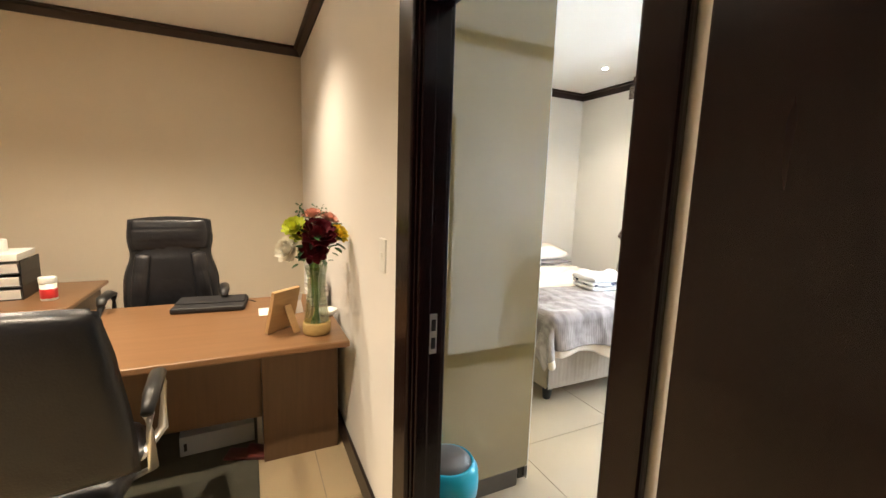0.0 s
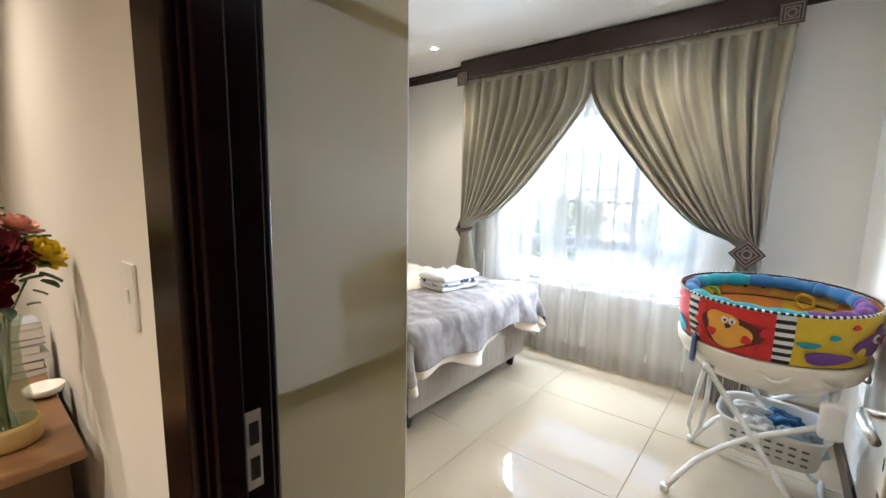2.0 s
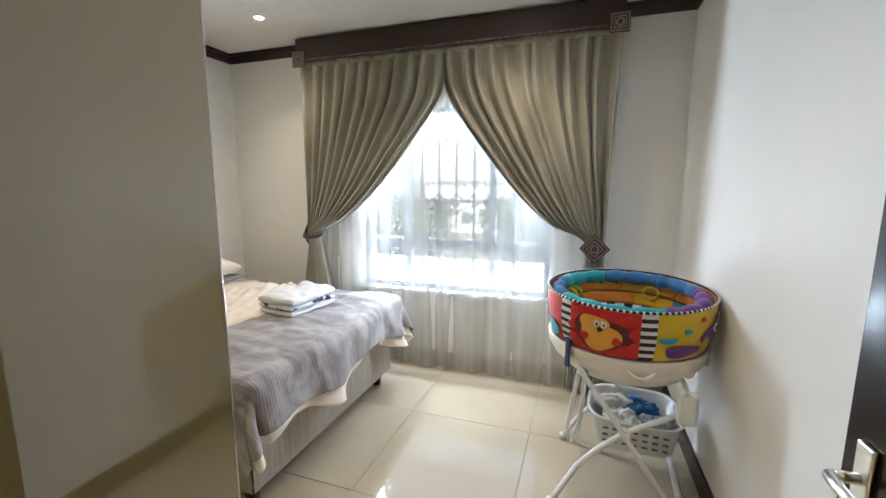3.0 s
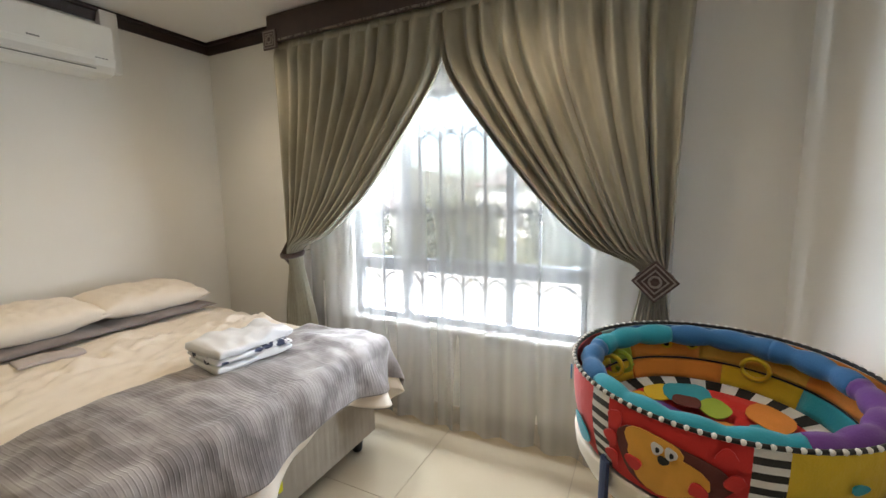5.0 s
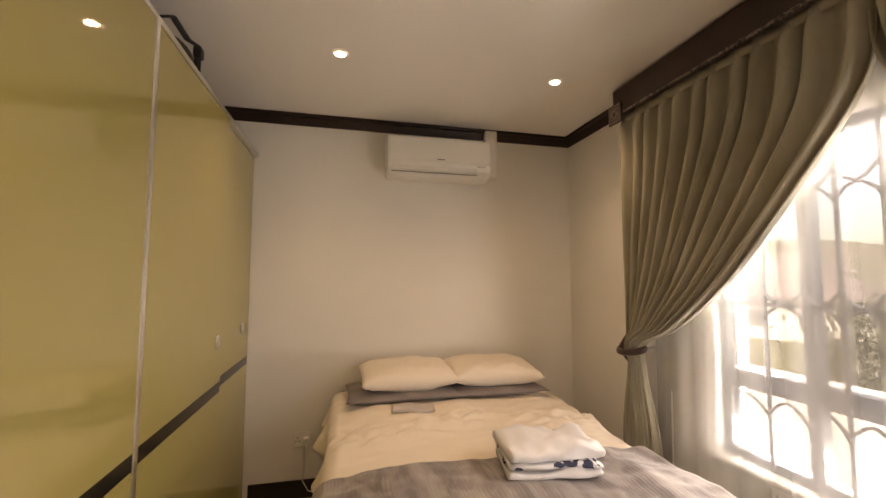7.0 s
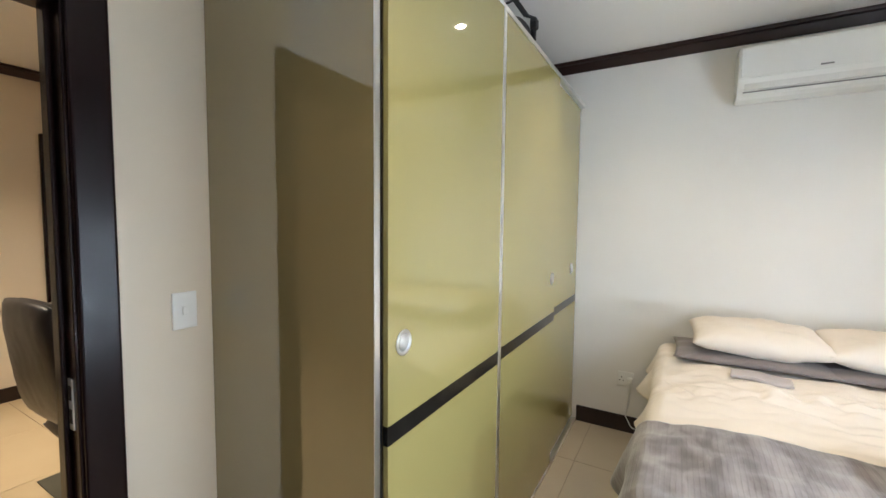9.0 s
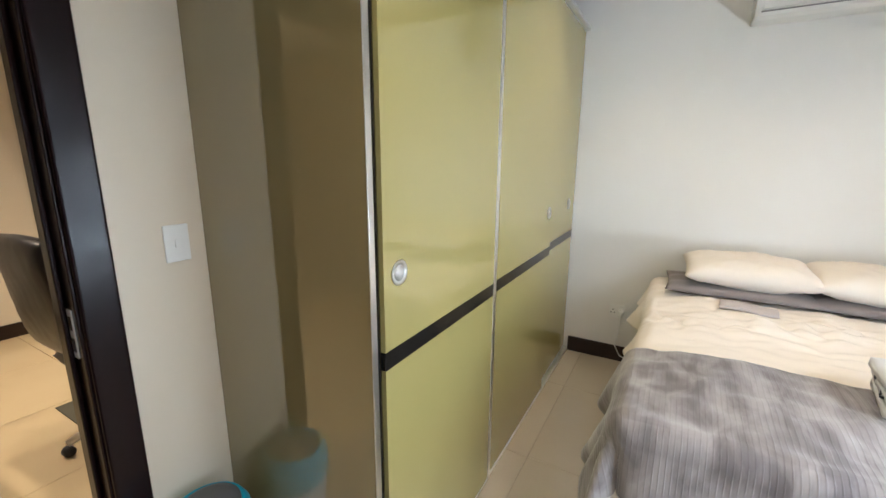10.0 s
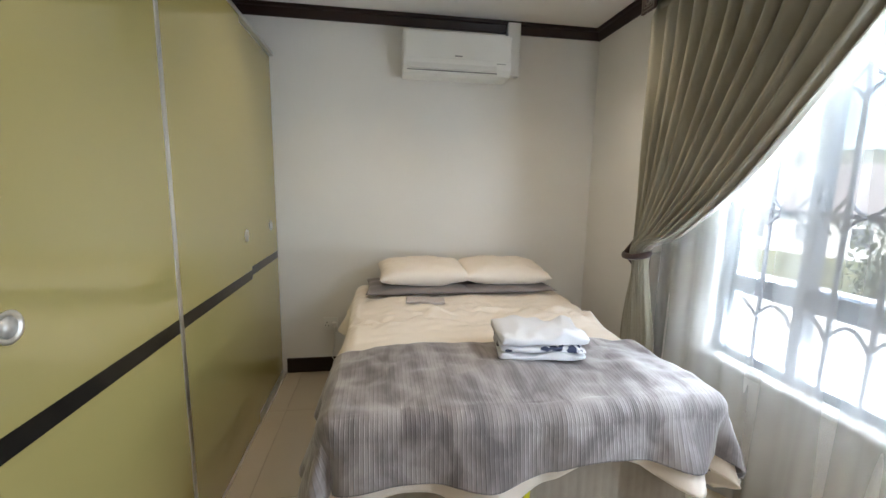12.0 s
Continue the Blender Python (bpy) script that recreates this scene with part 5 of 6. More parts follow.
# navy strap hanging from the play ring
part("hanging_strap", grid(6, 8, lambda u, v: (-0.245 + 0.05 * u - 0.02 * v, 0.255 + 0.02 * math.sin(3 * u), 0.80 - 0.13 * v), 0.012), F_NAVY, ring, "navy fabric strap")

# ---- office: desks ----
M_DESK = material("cherry_laminate", (0.235, 0.125, 0.058), 0.33, color2=(0.185, 0.095, 0.042), scale=5, stretch=(0.5, 7, 7), grain=0.05, grain_scale=60)
M_DESKD = material("walnut_laminate", (0.135, 0.078, 0.038), 0.42, color2=(0.105, 0.06, 0.03), scale=5, stretch=(7, 7, 0.5), grain=0.05, grain_scale=60)
dk = thing("office_desk", (-0.80, -1.52, 0), 0, "cherry laminate office desk with walnut side panels", "desk")
part("desktop", box(-0.75, 0.742, -0.525, 0.515, 0.725, 0.757, 0.008, 3), M_DESK, dk)
part("drawer_pedestal", box(0.33, 0.765 - 0.03, -0.23, 0.45, 0.0, 0.724, 0.003), M_DESKD, dk)
part("modesty_panel", box(-0.70, 0.329, -0.20, -0.182, 0.26, 0.724, 0.002), M_DESKD, dk)
part("side_panel", box(-0.73, -0.701, -0.23, 0.45, 0.0, 0.724, 0.002), M_DESKD, dk)
rt = thing("desk_return", (-2.0, -0.45, 0), 0, "cherry laminate side desk joined to the main desk", "desk")
part("desktop", box(-0.55, 0.47, -0.42, 0.42, 0.715, 0.745, 0.008, 3), M_DESK, rt)
part("side_panel", box(0.40, 0.425, -0.38, 0.38, 0.0, 0.714, 0.002), M_DESKD, rt)
part("side_panel", box(-0.53, -0.505, -0.38, 0.38, 0.0, 0.714, 0.002), M_DESKD, rt)
part("modesty_panel", box(-0.504, 0.399, 0.30, 0.318, 0.2, 0.714, 0.002), M_DESKD, rt)

# ---- office chairs ----
M_LEATH = material("black_leather", (0.010, 0.010, 0.012), 0.33, color2=(0.017, 0.017, 0.020), scale=9, grain=0.5, grain_scale=140, rough_var=0.06)
M_ARMP = material("black_arm_pad", (0.018, 0.018, 0.018), 0.35)


def cushion(w, h, d, bulge, seed, nx=24, ny=24, waist=0.0, power=4.0, nip=0.0):
    """A padded slab in the xz plane, front at -y."""
    bm_ = bmesh.new()
    for side in (-1, 1):
        vs = []
        for i in range(nx + 1):
            row = []
            for j in range(ny + 1):
                x, z = 2 * i / nx - 1, 2 * j / ny - 1
                k = 1.0
                cx = x * math.sqrt(1 - 0.18 * z * z)
                cz = z * math.sqrt(1 - 0.12 * x * x)
                wd = w / 2 * (1 - waist * (0.5 - 0.5 * z) ** 2 - nip * math.exp(-((z - 0.3) / 0.28) ** 2) + 0.02 * noise.noise((z * 3, seed, 0)))
                t = (max(0, 1 - abs(x) ** power) * max(0, 1 - abs(z) ** power)) ** 0.4
                seam = 0.10 * math.exp(-((z - 0.35) / 0.045) ** 2) + 0.08 * math.exp(-((z + 0.45) / 0.05) ** 2)
                y = side * (d / 2 * t * (1 - (seam if side < 0 else 0) * 2.2) + (bulge * t * (1 - x * x) if side < 0 else 0) * (0.5 + 0.5 * math.cos(z * 3)))
                y += 0.003 * noise.noise((x * 7, z * 7, seed + side)) * t
                row.append(bm_.verts.new((cx * wd, y, h / 2 + cz * h / 2)))
            vs.append(row)
        for i in range(nx):
            for j in range(ny):
                q = (vs[i][j], vs[i][j + 1], vs[i + 1][j + 1], vs[i + 1][j])
                bm_.faces.new(q if side > 0 else q[::-1])
    bmesh.ops.remove_doubles(bm_, verts=bm_.verts[:], dist=0.0015)
    bmesh.ops.recalc_face_normals(bm_, faces=bm_.faces[:])
    return bm_


def office_chair(label, at, turn, chrome, tall=0.74, lift=0.0, waist=0.04, nip=0.0):
    """Faces -y; base at the floor."""
    c = thing("office_chair", at, turn, label, "chair", "office chairs")
    b = part("backrest", cushion(0.54, tall, 0.10, 0.02, 2.0, waist=waist, nip=nip), M_LEATH, c, "padded black leather backrest", smooth=True)
    b.matrix_basis = pose(0, 0.25, 0.56, -8, 0, 0)
    hd = part("headrest_pad", cushion(0.47, 0.22, 0.035, 0.012, 5.0), M_LEATH, b, smooth=True)
    hd.location = (0, -0.045, tall - 0.24)
    lm = part("lumbar_pad", cushion(0.36, 0.36, 0.03, 0.012, 6.0), M_LEATH, b, smooth=True)
    lm.location = (0, -0.042, 0.10)
    for sx in (-1, 1):
        bo = part("side_bolster", cushion(0.10, 0.42, 0.06, 0.01, 8.0 + sx), M_LEATH, b, smooth=True)
        bo.matrix_basis = pose(sx * 0.20, -0.045, 0.07, 0, sx * -6, sx * 14)
    s = part("seat", cushion(0.52, 0.52, 0.13, 0.0, 3.0), M_LEATH, c, "padded black leather seat", smooth=True)
    s.matrix_basis = pose(0, 0.24, 0.475, 90, 0, 0)
    for sx in (-1, 1):
        arm = part("armrest", tube([(sx * 0.312, -0.16, 0.675 + lift), (sx * 0.316, -0.10, 0.70 + lift), (sx * 0.316, 0.06, 0.695 + lift), (sx * 0.312, 0.17, 0.665 + lift)], 0.03, 12, radii=[0.02, 0.03, 0.03, 0.02], flat=0.7), M_ARMP, c, smooth=True)
        m_ = M_CHROME if chrome else M_ARMP
        part("arm_support", tube([(sx * 0.312, -0.15, 0.665 + lift), (sx * 0.322, -0.185, 0.62 + lift), (sx * 0.316, -0.13, 0.52), (sx * 0.25, -0.05, 0.455), (sx * 0.15, 0.0, 0.435)], 0.022, 10, flat=0.55), m_, arm, smooth=True)
        part("arm_support", tube([(sx * 0.312, 0.15, 0.655 + lift), (sx * 0.316, 0.17, 0.60 + lift), (sx * 0.312, 0.12, 0.50), (sx * 0.24, 0.08, 0.455), (sx * 0.15, 0.05, 0.435)], 0.02, 10, flat=0.55), m_, arm, smooth=True)
    part("mechanism", box(-0.14, 0.14, -0.12, 0.16, 0.385, 0.425, 0.01), M_FOOT, c)
    part("gas_column", lathe([(0.001, 0.08), (0.03, 0.08), (0.03, 0.24), (0.022, 0.25), (0.022, 0.39), (0.001, 0.39)], 16), M_FOOT, c, smooth=True)
    for k in range(5):
        a = k * 2 * math.pi / 5 + 0.3
        ca, sa = math.cos(a), math.sin(a)
        lg = part("base_leg", tube([(0.02 * ca, 0.02 * sa, 0.12), (0.16 * ca, 0.16 * sa, 0.105), (0.31 * ca, 0.31 * sa, 0.07)], 0.022, 8, radii=[0.03, 0.025, 0.018]), M_CHROME if chrome else M_FOOT, c, smooth=True)
        wh = lathe([(0.001, -0.022), (0.024, -0.022), (0.027, -0.016), (0.027, 0.016), (0.024, 0.022), (0.001, 0.022)], 16)
        bmesh.ops.rotate(wh, verts=wh.verts[:], matrix=Matrix.Rotation(radians(90), 3, "X"))
        w = part("caster", wh, M_FOOT, lg, smooth=True)
        w.matrix_basis = pose(0.31 * ca, 0.31 * sa, 0.0275, 0, 0, math.degrees(a))
    return c


office_chair("black leather executive chair behind the desk", (-0.985, -0.98, 0.0), 3, False, 0.74, 0.14, -0.14, 0.12)
office_chair("black leather visitor chair with chrome arm supports", (-1.165, -2.27, 0.0), 183, True, 0.62, 0.07, -0.22)

# ---- things on the desks ----
ZD = 0.7575
lp = thing("laptop_sleeve", (-0.735, -1.16, ZD), -5, "closed black laptop in a soft sleeve", "laptop")
part("body", box(-0.20, 0.20, -0.13, 0.13, 0, 0.035, 0.012, 3), M_BAG, lp, smooth=False)
part("flap", box(-0.19, 0.19, -0.05, 0.12, 0.0352, 0.043, 0.003), M_BAG, lp)
part("zip_pull", tube([(0.2, 0.05, 0.02), (0.225, 0.06, 0.012), (0.25, 0.05, 0.004)], 0.003, 6), M_FOOT, lp)
M_PAPER = material("white_paper", (0.80, 0.79, 0.76), 0.9)
tagged(part("paper_sheet", box(-0.47, -0.375, -1.46, -1.30, ZD, ZD + 0.002), M_PAPER), "white sheet of note paper on the desk", "paper")
M_OAK = material("pale_oak", (0.52, 0.34, 0.17), 0.5, color2=(0.44, 0.28, 0.13), scale=9, stretch=(1, 8, 8), grain=0.1, grain_scale=80)
pf = thing("photo_frame", (-0.355, -1.77, ZD), 40, "pale oak photo frame standing with its back strut", "photo frame")
part("back_board", box(-0.09, 0.09, -0.011, 0.011, 0.0, 0.235, 0.003), M_OAK, pf).matrix_basis = pose(0, 0.03, 0.003, 14, 0, 0)
part("strut", box(-0.022, 0.022, -0.003, 0.003, 0.0, 0.155, 0.001), M_OAK, pf, "oak strut").matrix_basis = pose(0.01, -0.085, 0.001, -24, 0, 0)

M_VGLASS = glass("vase_glass", (0.86, 0.90, 0.84), 0.02, 0.86)
M_STEM = material("green_stem", (0.10, 0.20, 0.05), 0.5, color2=(0.16, 0.26, 0.08), scale=20)
M_GLEAF = material("flower_leaf", (0.035, 0.10, 0.04), 0.5, color2=(0.07, 0.15, 0.06), scale=12)
M_EUC = material("eucalyptus_leaf", (0.13, 0.22, 0.16), 0.55, color2=(0.10, 0.17, 0.12), scale=9)
vs_ = thing("flower_vase", (-0.195, -1.86, ZD), 0, "glass vase of mixed flowers with a raffia foot", "vase")
VZ = 0.36
part("glass_body", lathe([(0.058, 0.004), (0.066, 0.02), (0.062, 0.10), (0.047, 0.22), (0.046, 0.30), (0.058, VZ), (0.0555, VZ), (0.0435, 0.30), (0.0445, 0.22), (0.058, 0.10), (0.062, 0.022), (0.054, 0.008)], 32), M_VGLASS, vs_, "clear glass vase", smooth=True)
part("raffia_band", lathe([(0.066, 0.002), (0.071, 0.01), (0.0725, 0.03), (0.0715, 0.055), (0.067, 0.068), (0.064, 0.06), (0.0645, 0.01)], 32), material("raffia", (0.55, 0.40, 0.16), 0.7, color2=(0.42, 0.29, 0.10), scale=30, stretch=(1, 1, 6), grain=0.5), vs_, "straw-coloured raffia band", smooth=True)
rnd = random.Random(11)
for k in range(16):
    a, r0, r1 = rnd.uniform(0, 6.28), rnd.uniform(0.01, 0.04), rnd.uniform(0.01, 0.034)
    part("stem", tube([(r0 * math.cos(a + 2.4), r0 * math.sin(a + 2.4), 0.02), (0.02 * math.cos(a), 0.02 * math.sin(a), 0.2), (r1 * math.cos(a), r1 * math.sin(a), VZ), (2.4 * r1 * math.cos(a), 2.4 * r1 * math.sin(a), VZ + 0.10)], 0.0035, 5), M_STEM, vs_)


def petal_mesh(l, w, cup):
    return lambda u, v: (w * (u - 0.5) * 2 * math.sin(math.pi * min(0.97, 0.12 + 0.83 * v)) ** 0.7, l * v, cup * v * v + 0.25 * w * (2 * u - 1) ** 2)


def bloom(name, at, turn, r, mat_, layers, per, label, cup=0.7):
    """Petals in rings, each ring more upright towards the middle."""
    b = part(name, lathe([(0.001, -0.01), (r * 0.22, -0.004), (r * 0.2, r * 0.25), (0.001, r * 0.35)], 12), mat_, vs_, label, smooth=True)
    b.matrix_basis = Matrix.Translation(at) @ Euler([radians(t) for t in turn]).to_matrix().to_4x4()
    bm_ = bmesh.new()
    rr = random.Random(int(r * 1000) + layers)
    for L in range(layers):
        f_ = L / max(1, layers - 1)
        lift = radians(8 + 72 * f_)
        pl = r * (1.0 - 0.42 * f_)
        for k in range(per):
            a = 2 * math.pi * (k + 0.5 * (L % 2) + 0.2 * rr.random()) / per
            m_ = Matrix.Rotation(a, 4, "Z") @ Matrix.Translation((0, r * 0.10, r * 0.2 * f_)) @ Matrix.Rotation(lift * rr.uniform(0.85, 1.12), 4, "X")
            pf_ = petal_mesh(pl, pl * 3.6 / per, r * 0.25 * cup)
            g_ = [[bm_.verts.new(m_ @ Vector(pf_(i / 3, j / 4))) for j in range(5)] for i in range(4)]
            for i in range(3):
                for j in range(4):
                    bm_.faces.new((g_[i][j], g_[i + 1][j], g_[i + 1][j + 1], g_[i][j + 1]))
    part("petals", bm_, mat_, b, smooth=True)


M_ROSE = material("deep_red_petal", (0.16, 0.006, 0.016), 0.6, color2=(0.09, 0.003, 0.01), scale=30)
M_YELP = material("yellow_petal", (0.78, 0.60, 0.02), 0.55, color2=(0.70, 0.48, 0.01), scale=30)
M_LIME = material("lime_petal", (0.62, 0.66, 0.06), 0.55, color2=(0.50, 0.56, 0.05), scale=30)
M_PINK = material("pink_petal", (0.68, 0.36, 0.28), 0.55, color2=(0.60, 0.27, 0.22), scale=30)
M_WHP = material("white_petal", (0.80, 0.77, 0.68), 0.55, color2=(0.72, 0.68, 0.56), scale=30)
bloom("bloom", (0.0, -0.05, 0.52), (38, 4, 0), 0.098, M_ROSE, 7, 11, "large deep red bloom")
bloom("bloom", (-0.02, -0.055, 0.45), (70, -8, 0), 0.07, M_ROSE, 6, 10, "deep red bloom")
bloom("bloom", (-0.105, -0.04, 0.565), (30, -32, 0), 0.06, M_LIME, 5, 9, "lime green bloom")
bloom("bloom", (-0.075, -0.03, 0.535), (40, -40, 0), 0.055, M_LIME, 5, 9, "lime green bloom")
bloom("bloom", (0.10, -0.03, 0.525), (35, 35, 0), 0.06, M_YELP, 5, 10, "yellow bloom")
bloom("bloom", (-0.01, 0.02, 0.615), (8, -6, 0), 0.055, M_PINK, 5, 8, "pale pink bloom")
bloom("bloom", (0.065, 0.03, 0.595), (10, 22, 0), 0.055, M_PINK, 5, 8, "dusty pink bloom")
bloom("bloom", (-0.13, -0.03, 0.455), (40, -60, 0), 0.068, M_WHP, 5, 8, "white bloom")
bloom("bloom", (-0.10, 0.02, 0.43), (20, -70, 0), 0.05, M_WHP, 5, 8, "white bloom")
for k in range(46):
    a, zz = rnd.uniform(0, 6.28), rnd.uniform(0.36, 0.60)
    rr = rnd.uniform(0.04, 0.095) * (0.6 + 0.8 * math.sin(math.pi * (zz - 0.30) / 0.36))
    s = rnd.uniform(0.025, 0.045)
    lf = part("leaf", grid(4, 5, lambda u, v: (s * 0.42 * (2 * u - 1) * math.sin(math.pi * (0.06 + 0.9 * v)), s * v * 1.3, 0.2 * s * (2 * u - 1) ** 2 - 0.25 * s * v * v)), M_EUC if k % 3 == 0 else M_GLEAF, vs_, smooth=True)
    lf.matrix_basis = Matrix.Translation((rr * math.cos(a), rr * math.sin(a), zz)) @ Euler((rnd.uniform(-0.6, 0.7), rnd.uniform(-0.5, 0.5), a - 1.57)).to_matrix().to_4x4()
for k in range(5):
    a = rnd.uniform(0, 6.28)
    bm = bmesh.new()
    top = Vector((0.08 * math.cos(a), 0.06 * math.sin(a), rnd.uniform(0.64, 0.69)))
    add_tube(bm, [(0.02 * math.cos(a), 0.02 * math.sin(a), 0.4), top * 0.7 + Vector((0, 0, 0.17)), top], 0.0015, 4)
    for q in range(7):
        bmesh.ops.create_icosphere(bm, subdivisions=1, radius=0.005, matrix=Matrix.Translation(top + Vector((rnd.uniform(-0.02, 0.02), rnd.uniform(-0.02, 0.02), rnd.uniform(-0.05, 0.01)))))
    part("sprig", bm, M_GLEAF, vs_)

# books, note block and dish behind the vase
M_BK = [fabric("book_cover_grey", (0.35, 0.37, 0.42)), fabric("book_cover_dark", (0.03, 0.035, 0.05)), fabric("book_cover_pale", (0.66, 0.65, 0.62))]
zb = ZD
for k in range(7):
    w, d, h = 0.10 + 0.012 * (k % 3), 0.19 - 0.008 * k, 0.026 + 0.006 * (k % 2)
    bk = thing("book", (-0.11, -1.25, zb), 4 * (-1) ** k, "closed book in a small stack on the desk", "book", "books behind the vase")
    part("page_block", box(-w / 2 + 0.003, w / 2 - 0.003, -d / 2 + 0.003, d / 2 - 0.003, 0.003, h - 0.003), M_PAPER, bk)
    for z0, z1 in ((0, 0.0029), (h - 0.0029, h)):
        part("cover", box(-w / 2, w / 2, -d / 2, d / 2, z0, z1), M_BK[k % 3], bk)
    zb += h + 0.0005
dish = thing("round_dish", (-0.088, -1.56, ZD), 0, "small white round dish on the desk", "dish")
part("bowl", lathe([(0.001, 0.004), (0.03, 0.0), (0.05, 0.012), (0.056, 0.034), (0.052, 0.034), (0.046, 0.016), (0.001, 0.008)], 28), M_PLASTIC, dish, smooth=True)
nb = thing("note_holder", (-0.27, -1.45, ZD), 20, "folded white note cards standing on the desk", "note card")
for k, t in enumerate((-22, 24)):
    part("card", box(-0.045, 0.045, -0.001, 0.001, 0, 0.13), M_PAPER, nb).matrix_basis = pose(0.0, 0.03 * (1 if t < 0 else -1), 0.001, t * (-1), 0, 0)

# trays of papers and a medicine tub on the side desk
ZR = 0.7455
tray = thing("paper_tray", (-1.98, -0.40, ZR), 4, "stack of papers and files in black trays", "paper tray")
for k in range(3):
    z0 = 0.085 * k
    part("tray", box(-0.13, 0.13, -0.17, 0.17, z0, z0 + 0.006), M_FOOT, tray)
    for sx in (-1, 1):
        part("tray_side", box(sx * 0.127 - 0.003, sx * 0.127 + 0.003, -0.165, 0.165, z0 + 0.0065, z0 + 0.084), M_FOOT, tray)
    for q in range(3):
        part("paper_sheet", box(-0.115, 0.115, -0.16 - 0.004 * q, 0.15, z0 + 0.0065 + 0.02 * q, z0 + 0.025 + 0.02 * q), M_PAPER, tray)
part("paper_sheet", box(-0.12, 0.12, -0.18, 0.15, 0.256, 0.30, 0.003), M_PAPER, tray)
mug = thing("white_jar", (-1.99, -0.40, ZR + 0.301), 0, "white jar standing on the paper trays", "jar")
part("body", lathe([(0.001, 0), (0.036, 0), (0.038, 0.004), (0.038, 0.07), (0.034, 0.08), (0.001, 0.082)], 24), M_PLASTIC, mug, smooth=True)
pill = thing("plastic_tub", (-1.70, -0.60, ZR), 0, "white plastic tub with a red label", "tub")
part("body", lathe([(0.001, 0), (0.042, 0), (0.044, 0.004), (0.044, 0.11), (0.001, 0.112)], 28), M_PLASTIC, pill, smooth=True)
part("label_band", lathe([(0.0443, 0.015), (0.0449, 0.016), (0.0449, 0.075), (0.0443, 0.076)], 28), F_RED, pill, "red paper label", smooth=True)
part("lid", lathe([(0.001, 0.112), (0.046, 0.112), (0.047, 0.115), (0.047, 0.148), (0.044, 0.152), (0.001, 0.153)], 28), M_PLASTIC, pill, smooth=True)

# under the desk
M_RUG = material("dark_green_mat", (0.070, 0.068, 0.048), 0.95, color2=(0.10, 0.095, 0.07), scale=6, grain=0.8, grain_scale=120)
tagged(part("floor_mat", box(-1.75, -0.50, -2.45, -0.60, 0.0005, 0.008, 0.002), M_RUG), "dark green floor mat under the desk", "mat")
cb = thing("cardboard_box", (-0.71, -1.44, 0.0085), 3, "flat pale grey box lying under the desk", "box")
part("body", box(-0.19, 0.19, -0.09, 0.09, 0, 0.115, 0.003), material("pale_grey_card", (0.50, 0.53, 0.56), 0.7, color2=(0.45, 0.48, 0.50), scale=6), cb)
part("sticker", box(-0.17, -0.155, -0.0912, -0.09, 0.03, 0.075), M_FOOT, cb)
sh = thing("maroon_slipper", (-0.55, -1.66, 0.0085), 70, "maroon slipper lying on the floor mat", "slipper")
part("sole", box(-0.05, 0.05, -0.12, 0.12, 0, 0.018, 0.008), F_BRN, sh)
part("upper", grid(12, 8, lambda u, v: (0.05 * math.cos(math.pi * u), -0.115 + 0.11 * v, 0.014 + 0.05 * math.sin(math.pi * u) * (0.4 + 0.6 * v)), 0.004), F_BRN, sh, smooth=True)

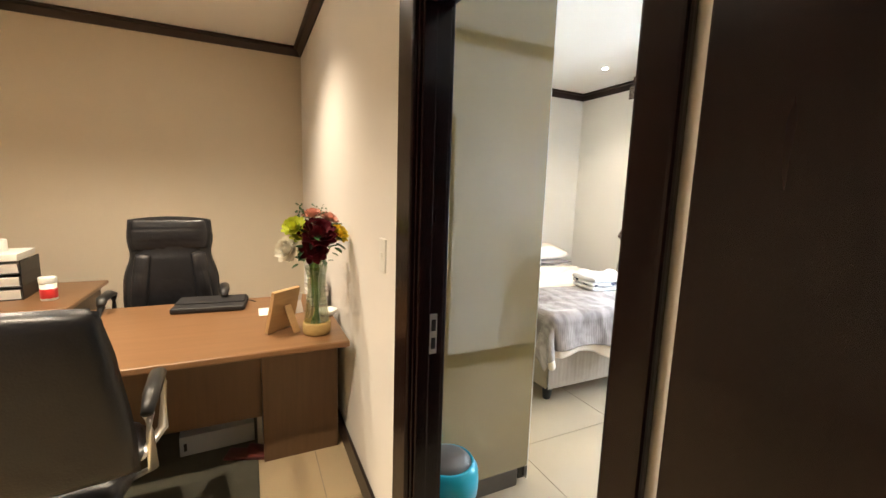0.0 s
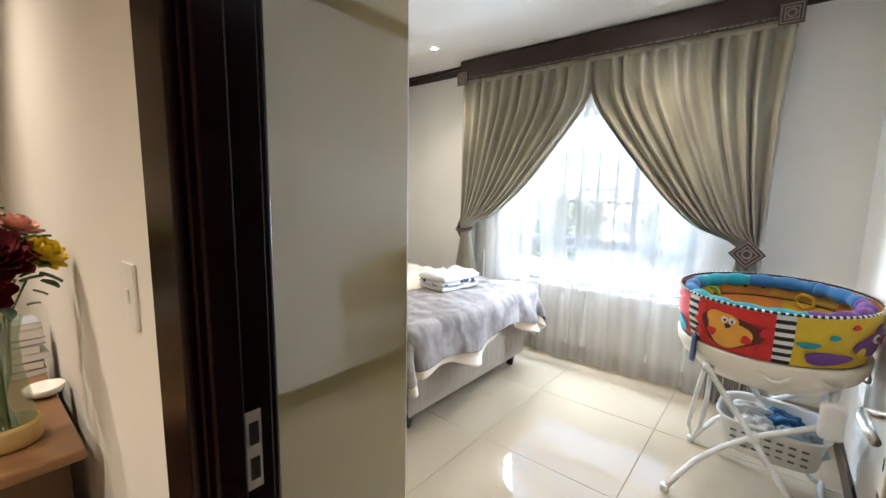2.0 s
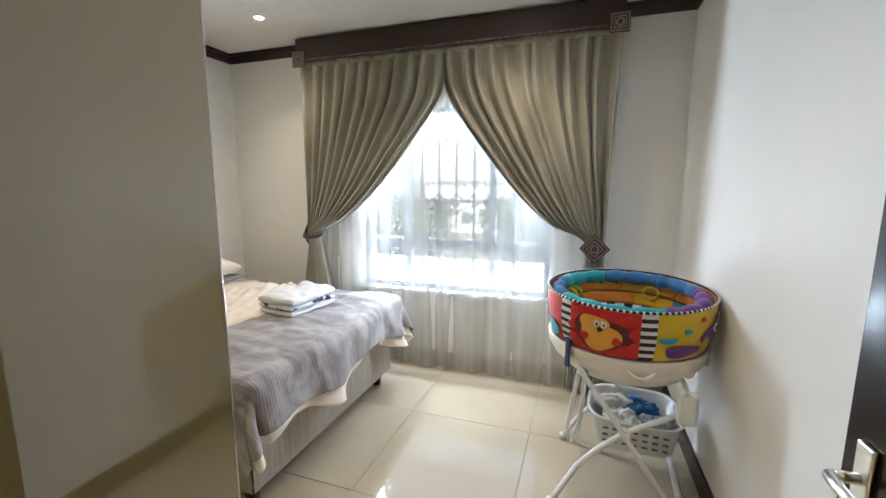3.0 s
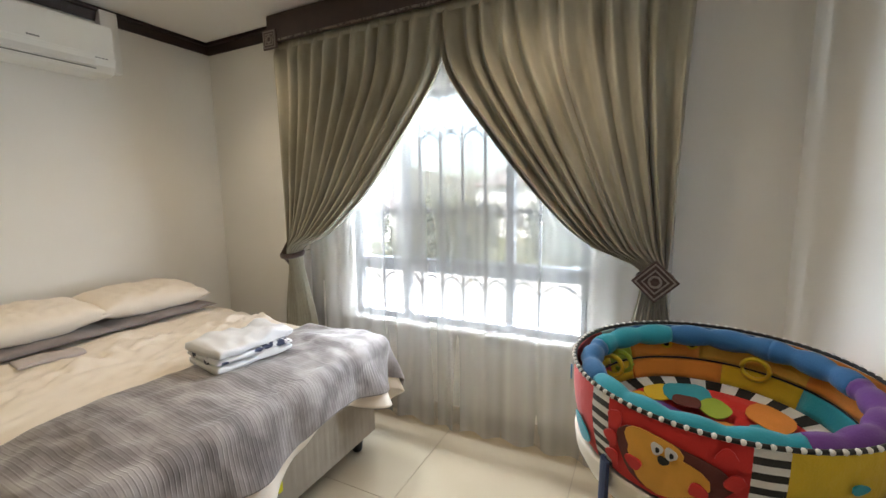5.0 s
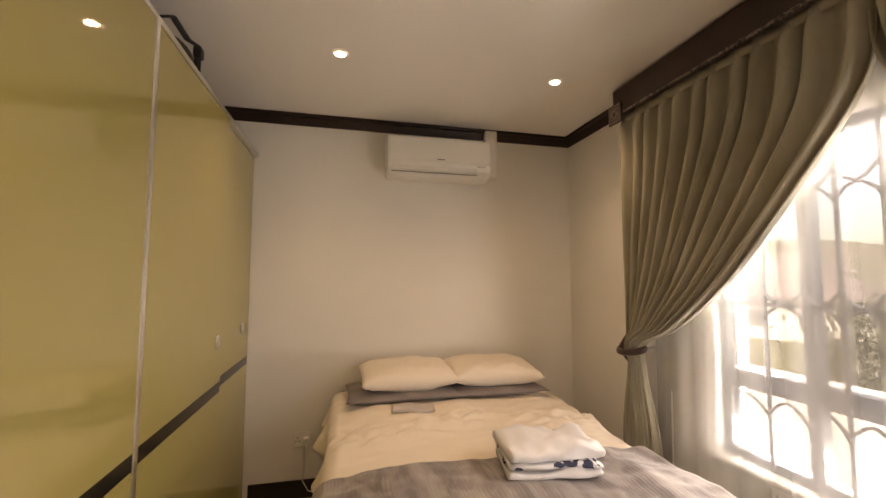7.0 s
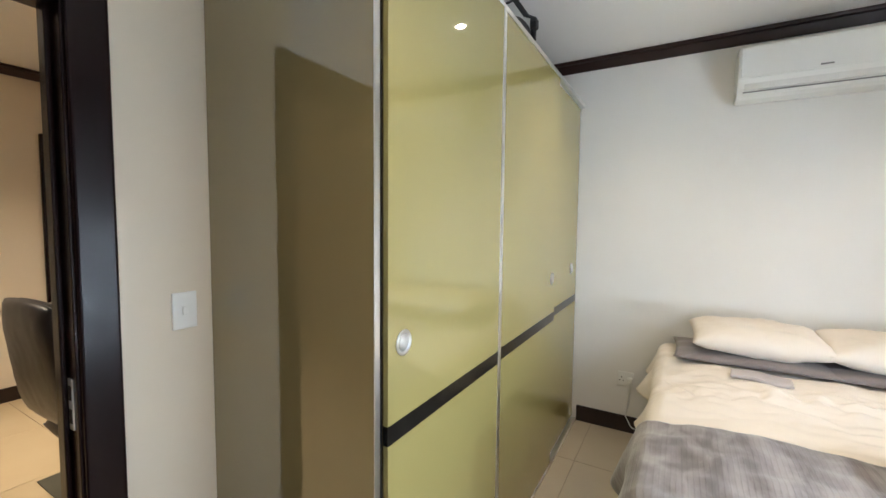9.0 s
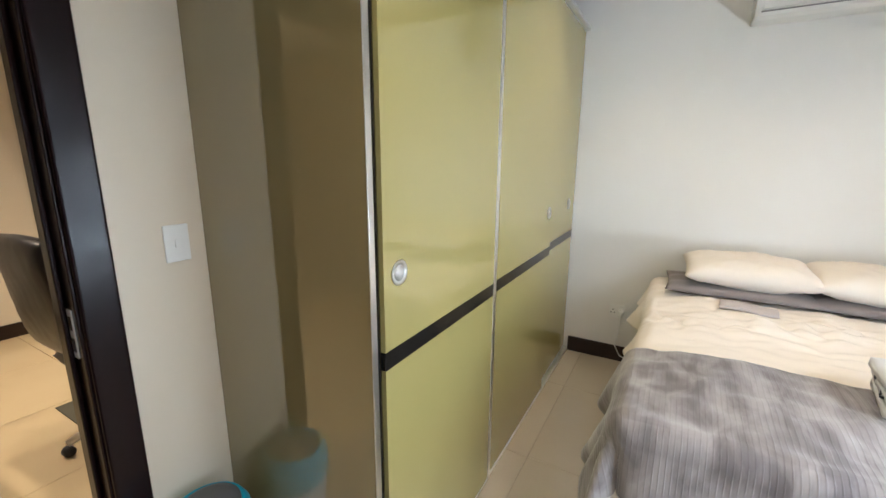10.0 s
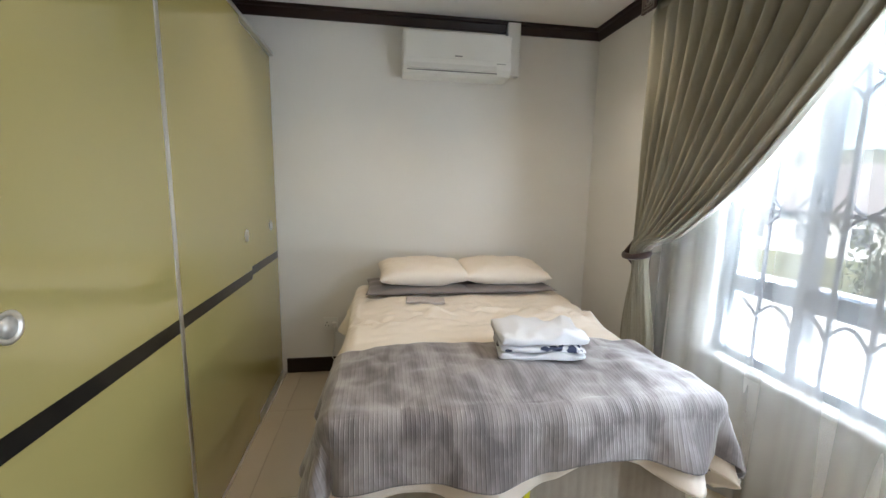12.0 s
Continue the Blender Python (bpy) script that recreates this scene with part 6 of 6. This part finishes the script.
# framed opening on the far office wall; mirror filling and gilt edge are invented
mf = thing("framed_opening", (XOW + 0.001, -1.45, 0), 0, "tall dark framed opening filled in with mirror glass and a gilt edge", "mirror")
for y0, y1, z0, z1 in ((-0.46, -0.39, 0.80, 2.28), (0.39, 0.46, 0.80, 2.28), (-0.389, 0.389, 0.80, 0.87), (-0.389, 0.389, 2.21, 2.28)):
    part("frame", box(0, 0.04, y0, y1, z0, z1, 0.008), M_MAHOG, mf)
M_GILT = material("gilt", (0.75, 0.52, 0.18), 0.3, 1.0)
for y0, y1, z0, z1 in ((-0.389, -0.36, 0.871, 2.209), (0.36, 0.389, 0.871, 2.209), (-0.359, 0.359, 0.871, 0.90), (-0.359, 0.359, 2.18, 2.209)):
    part("gilt_edge", box(0, 0.025, y0, y1, z0, z1, 0.006), M_GILT, mf, "gilt inner edge")
part("mirror_glass", box(0, 0.008, -0.36, 0.36, 0.90, 2.18), material("mirror_silver", (0.85, 0.85, 0.85), 0.02, 1.0), mf)

# ---- floor tiles ----
TS, GAP = 0.8, 0.003
tile_meshes = {}


def tile(x0, x1, y0, y1, mat_):
    w, d = round(x1 - x0, 4), round(y1 - y0, 4)
    if w < 0.01 or d < 0.01:
        return
    if (w, d, mat_.name) not in tile_meshes:
        bm_ = box(0, w, 0, d, -0.012, 0, 0.0012, 1)
        me_ = bpy.data.meshes.new("floor_tile")
        bm_.to_mesh(me_)
        bm_.free()
        me_.materials.append(mat_)
        tile_meshes[(w, d, mat_.name)] = me_
    o = new("floor_tile", tile_meshes[(w, d, mat_.name)])
    o.location = (x0, y0, 0)
    o.parent = floor


def lay(xa, xb, ya, yb, ox, oy, mat_):
    i0, i1 = math.floor((xa - ox) / TS), math.ceil((xb - ox) / TS)
    j0, j1 = math.floor((ya - oy) / TS), math.ceil((yb - oy) / TS)
    for i in range(i0, i1):
        for j in range(j0, j1):
            x0, x1 = max(xa, ox + i * TS), min(xb, ox + (i + 1) * TS)
            y0, y1 = max(ya, oy + j * TS), min(yb, oy + (j + 1) * TS)
            tile(x0 + GAP / 2, x1 - GAP / 2, y0 + GAP / 2, y1 - GAP / 2, mat_)


lay(0.03, XE, YS, YN, 0.915, -2.19, M_TILE)
lay(XOW, 0.03, YOS, YON, -0.2, -2.19, M_TILE_O)
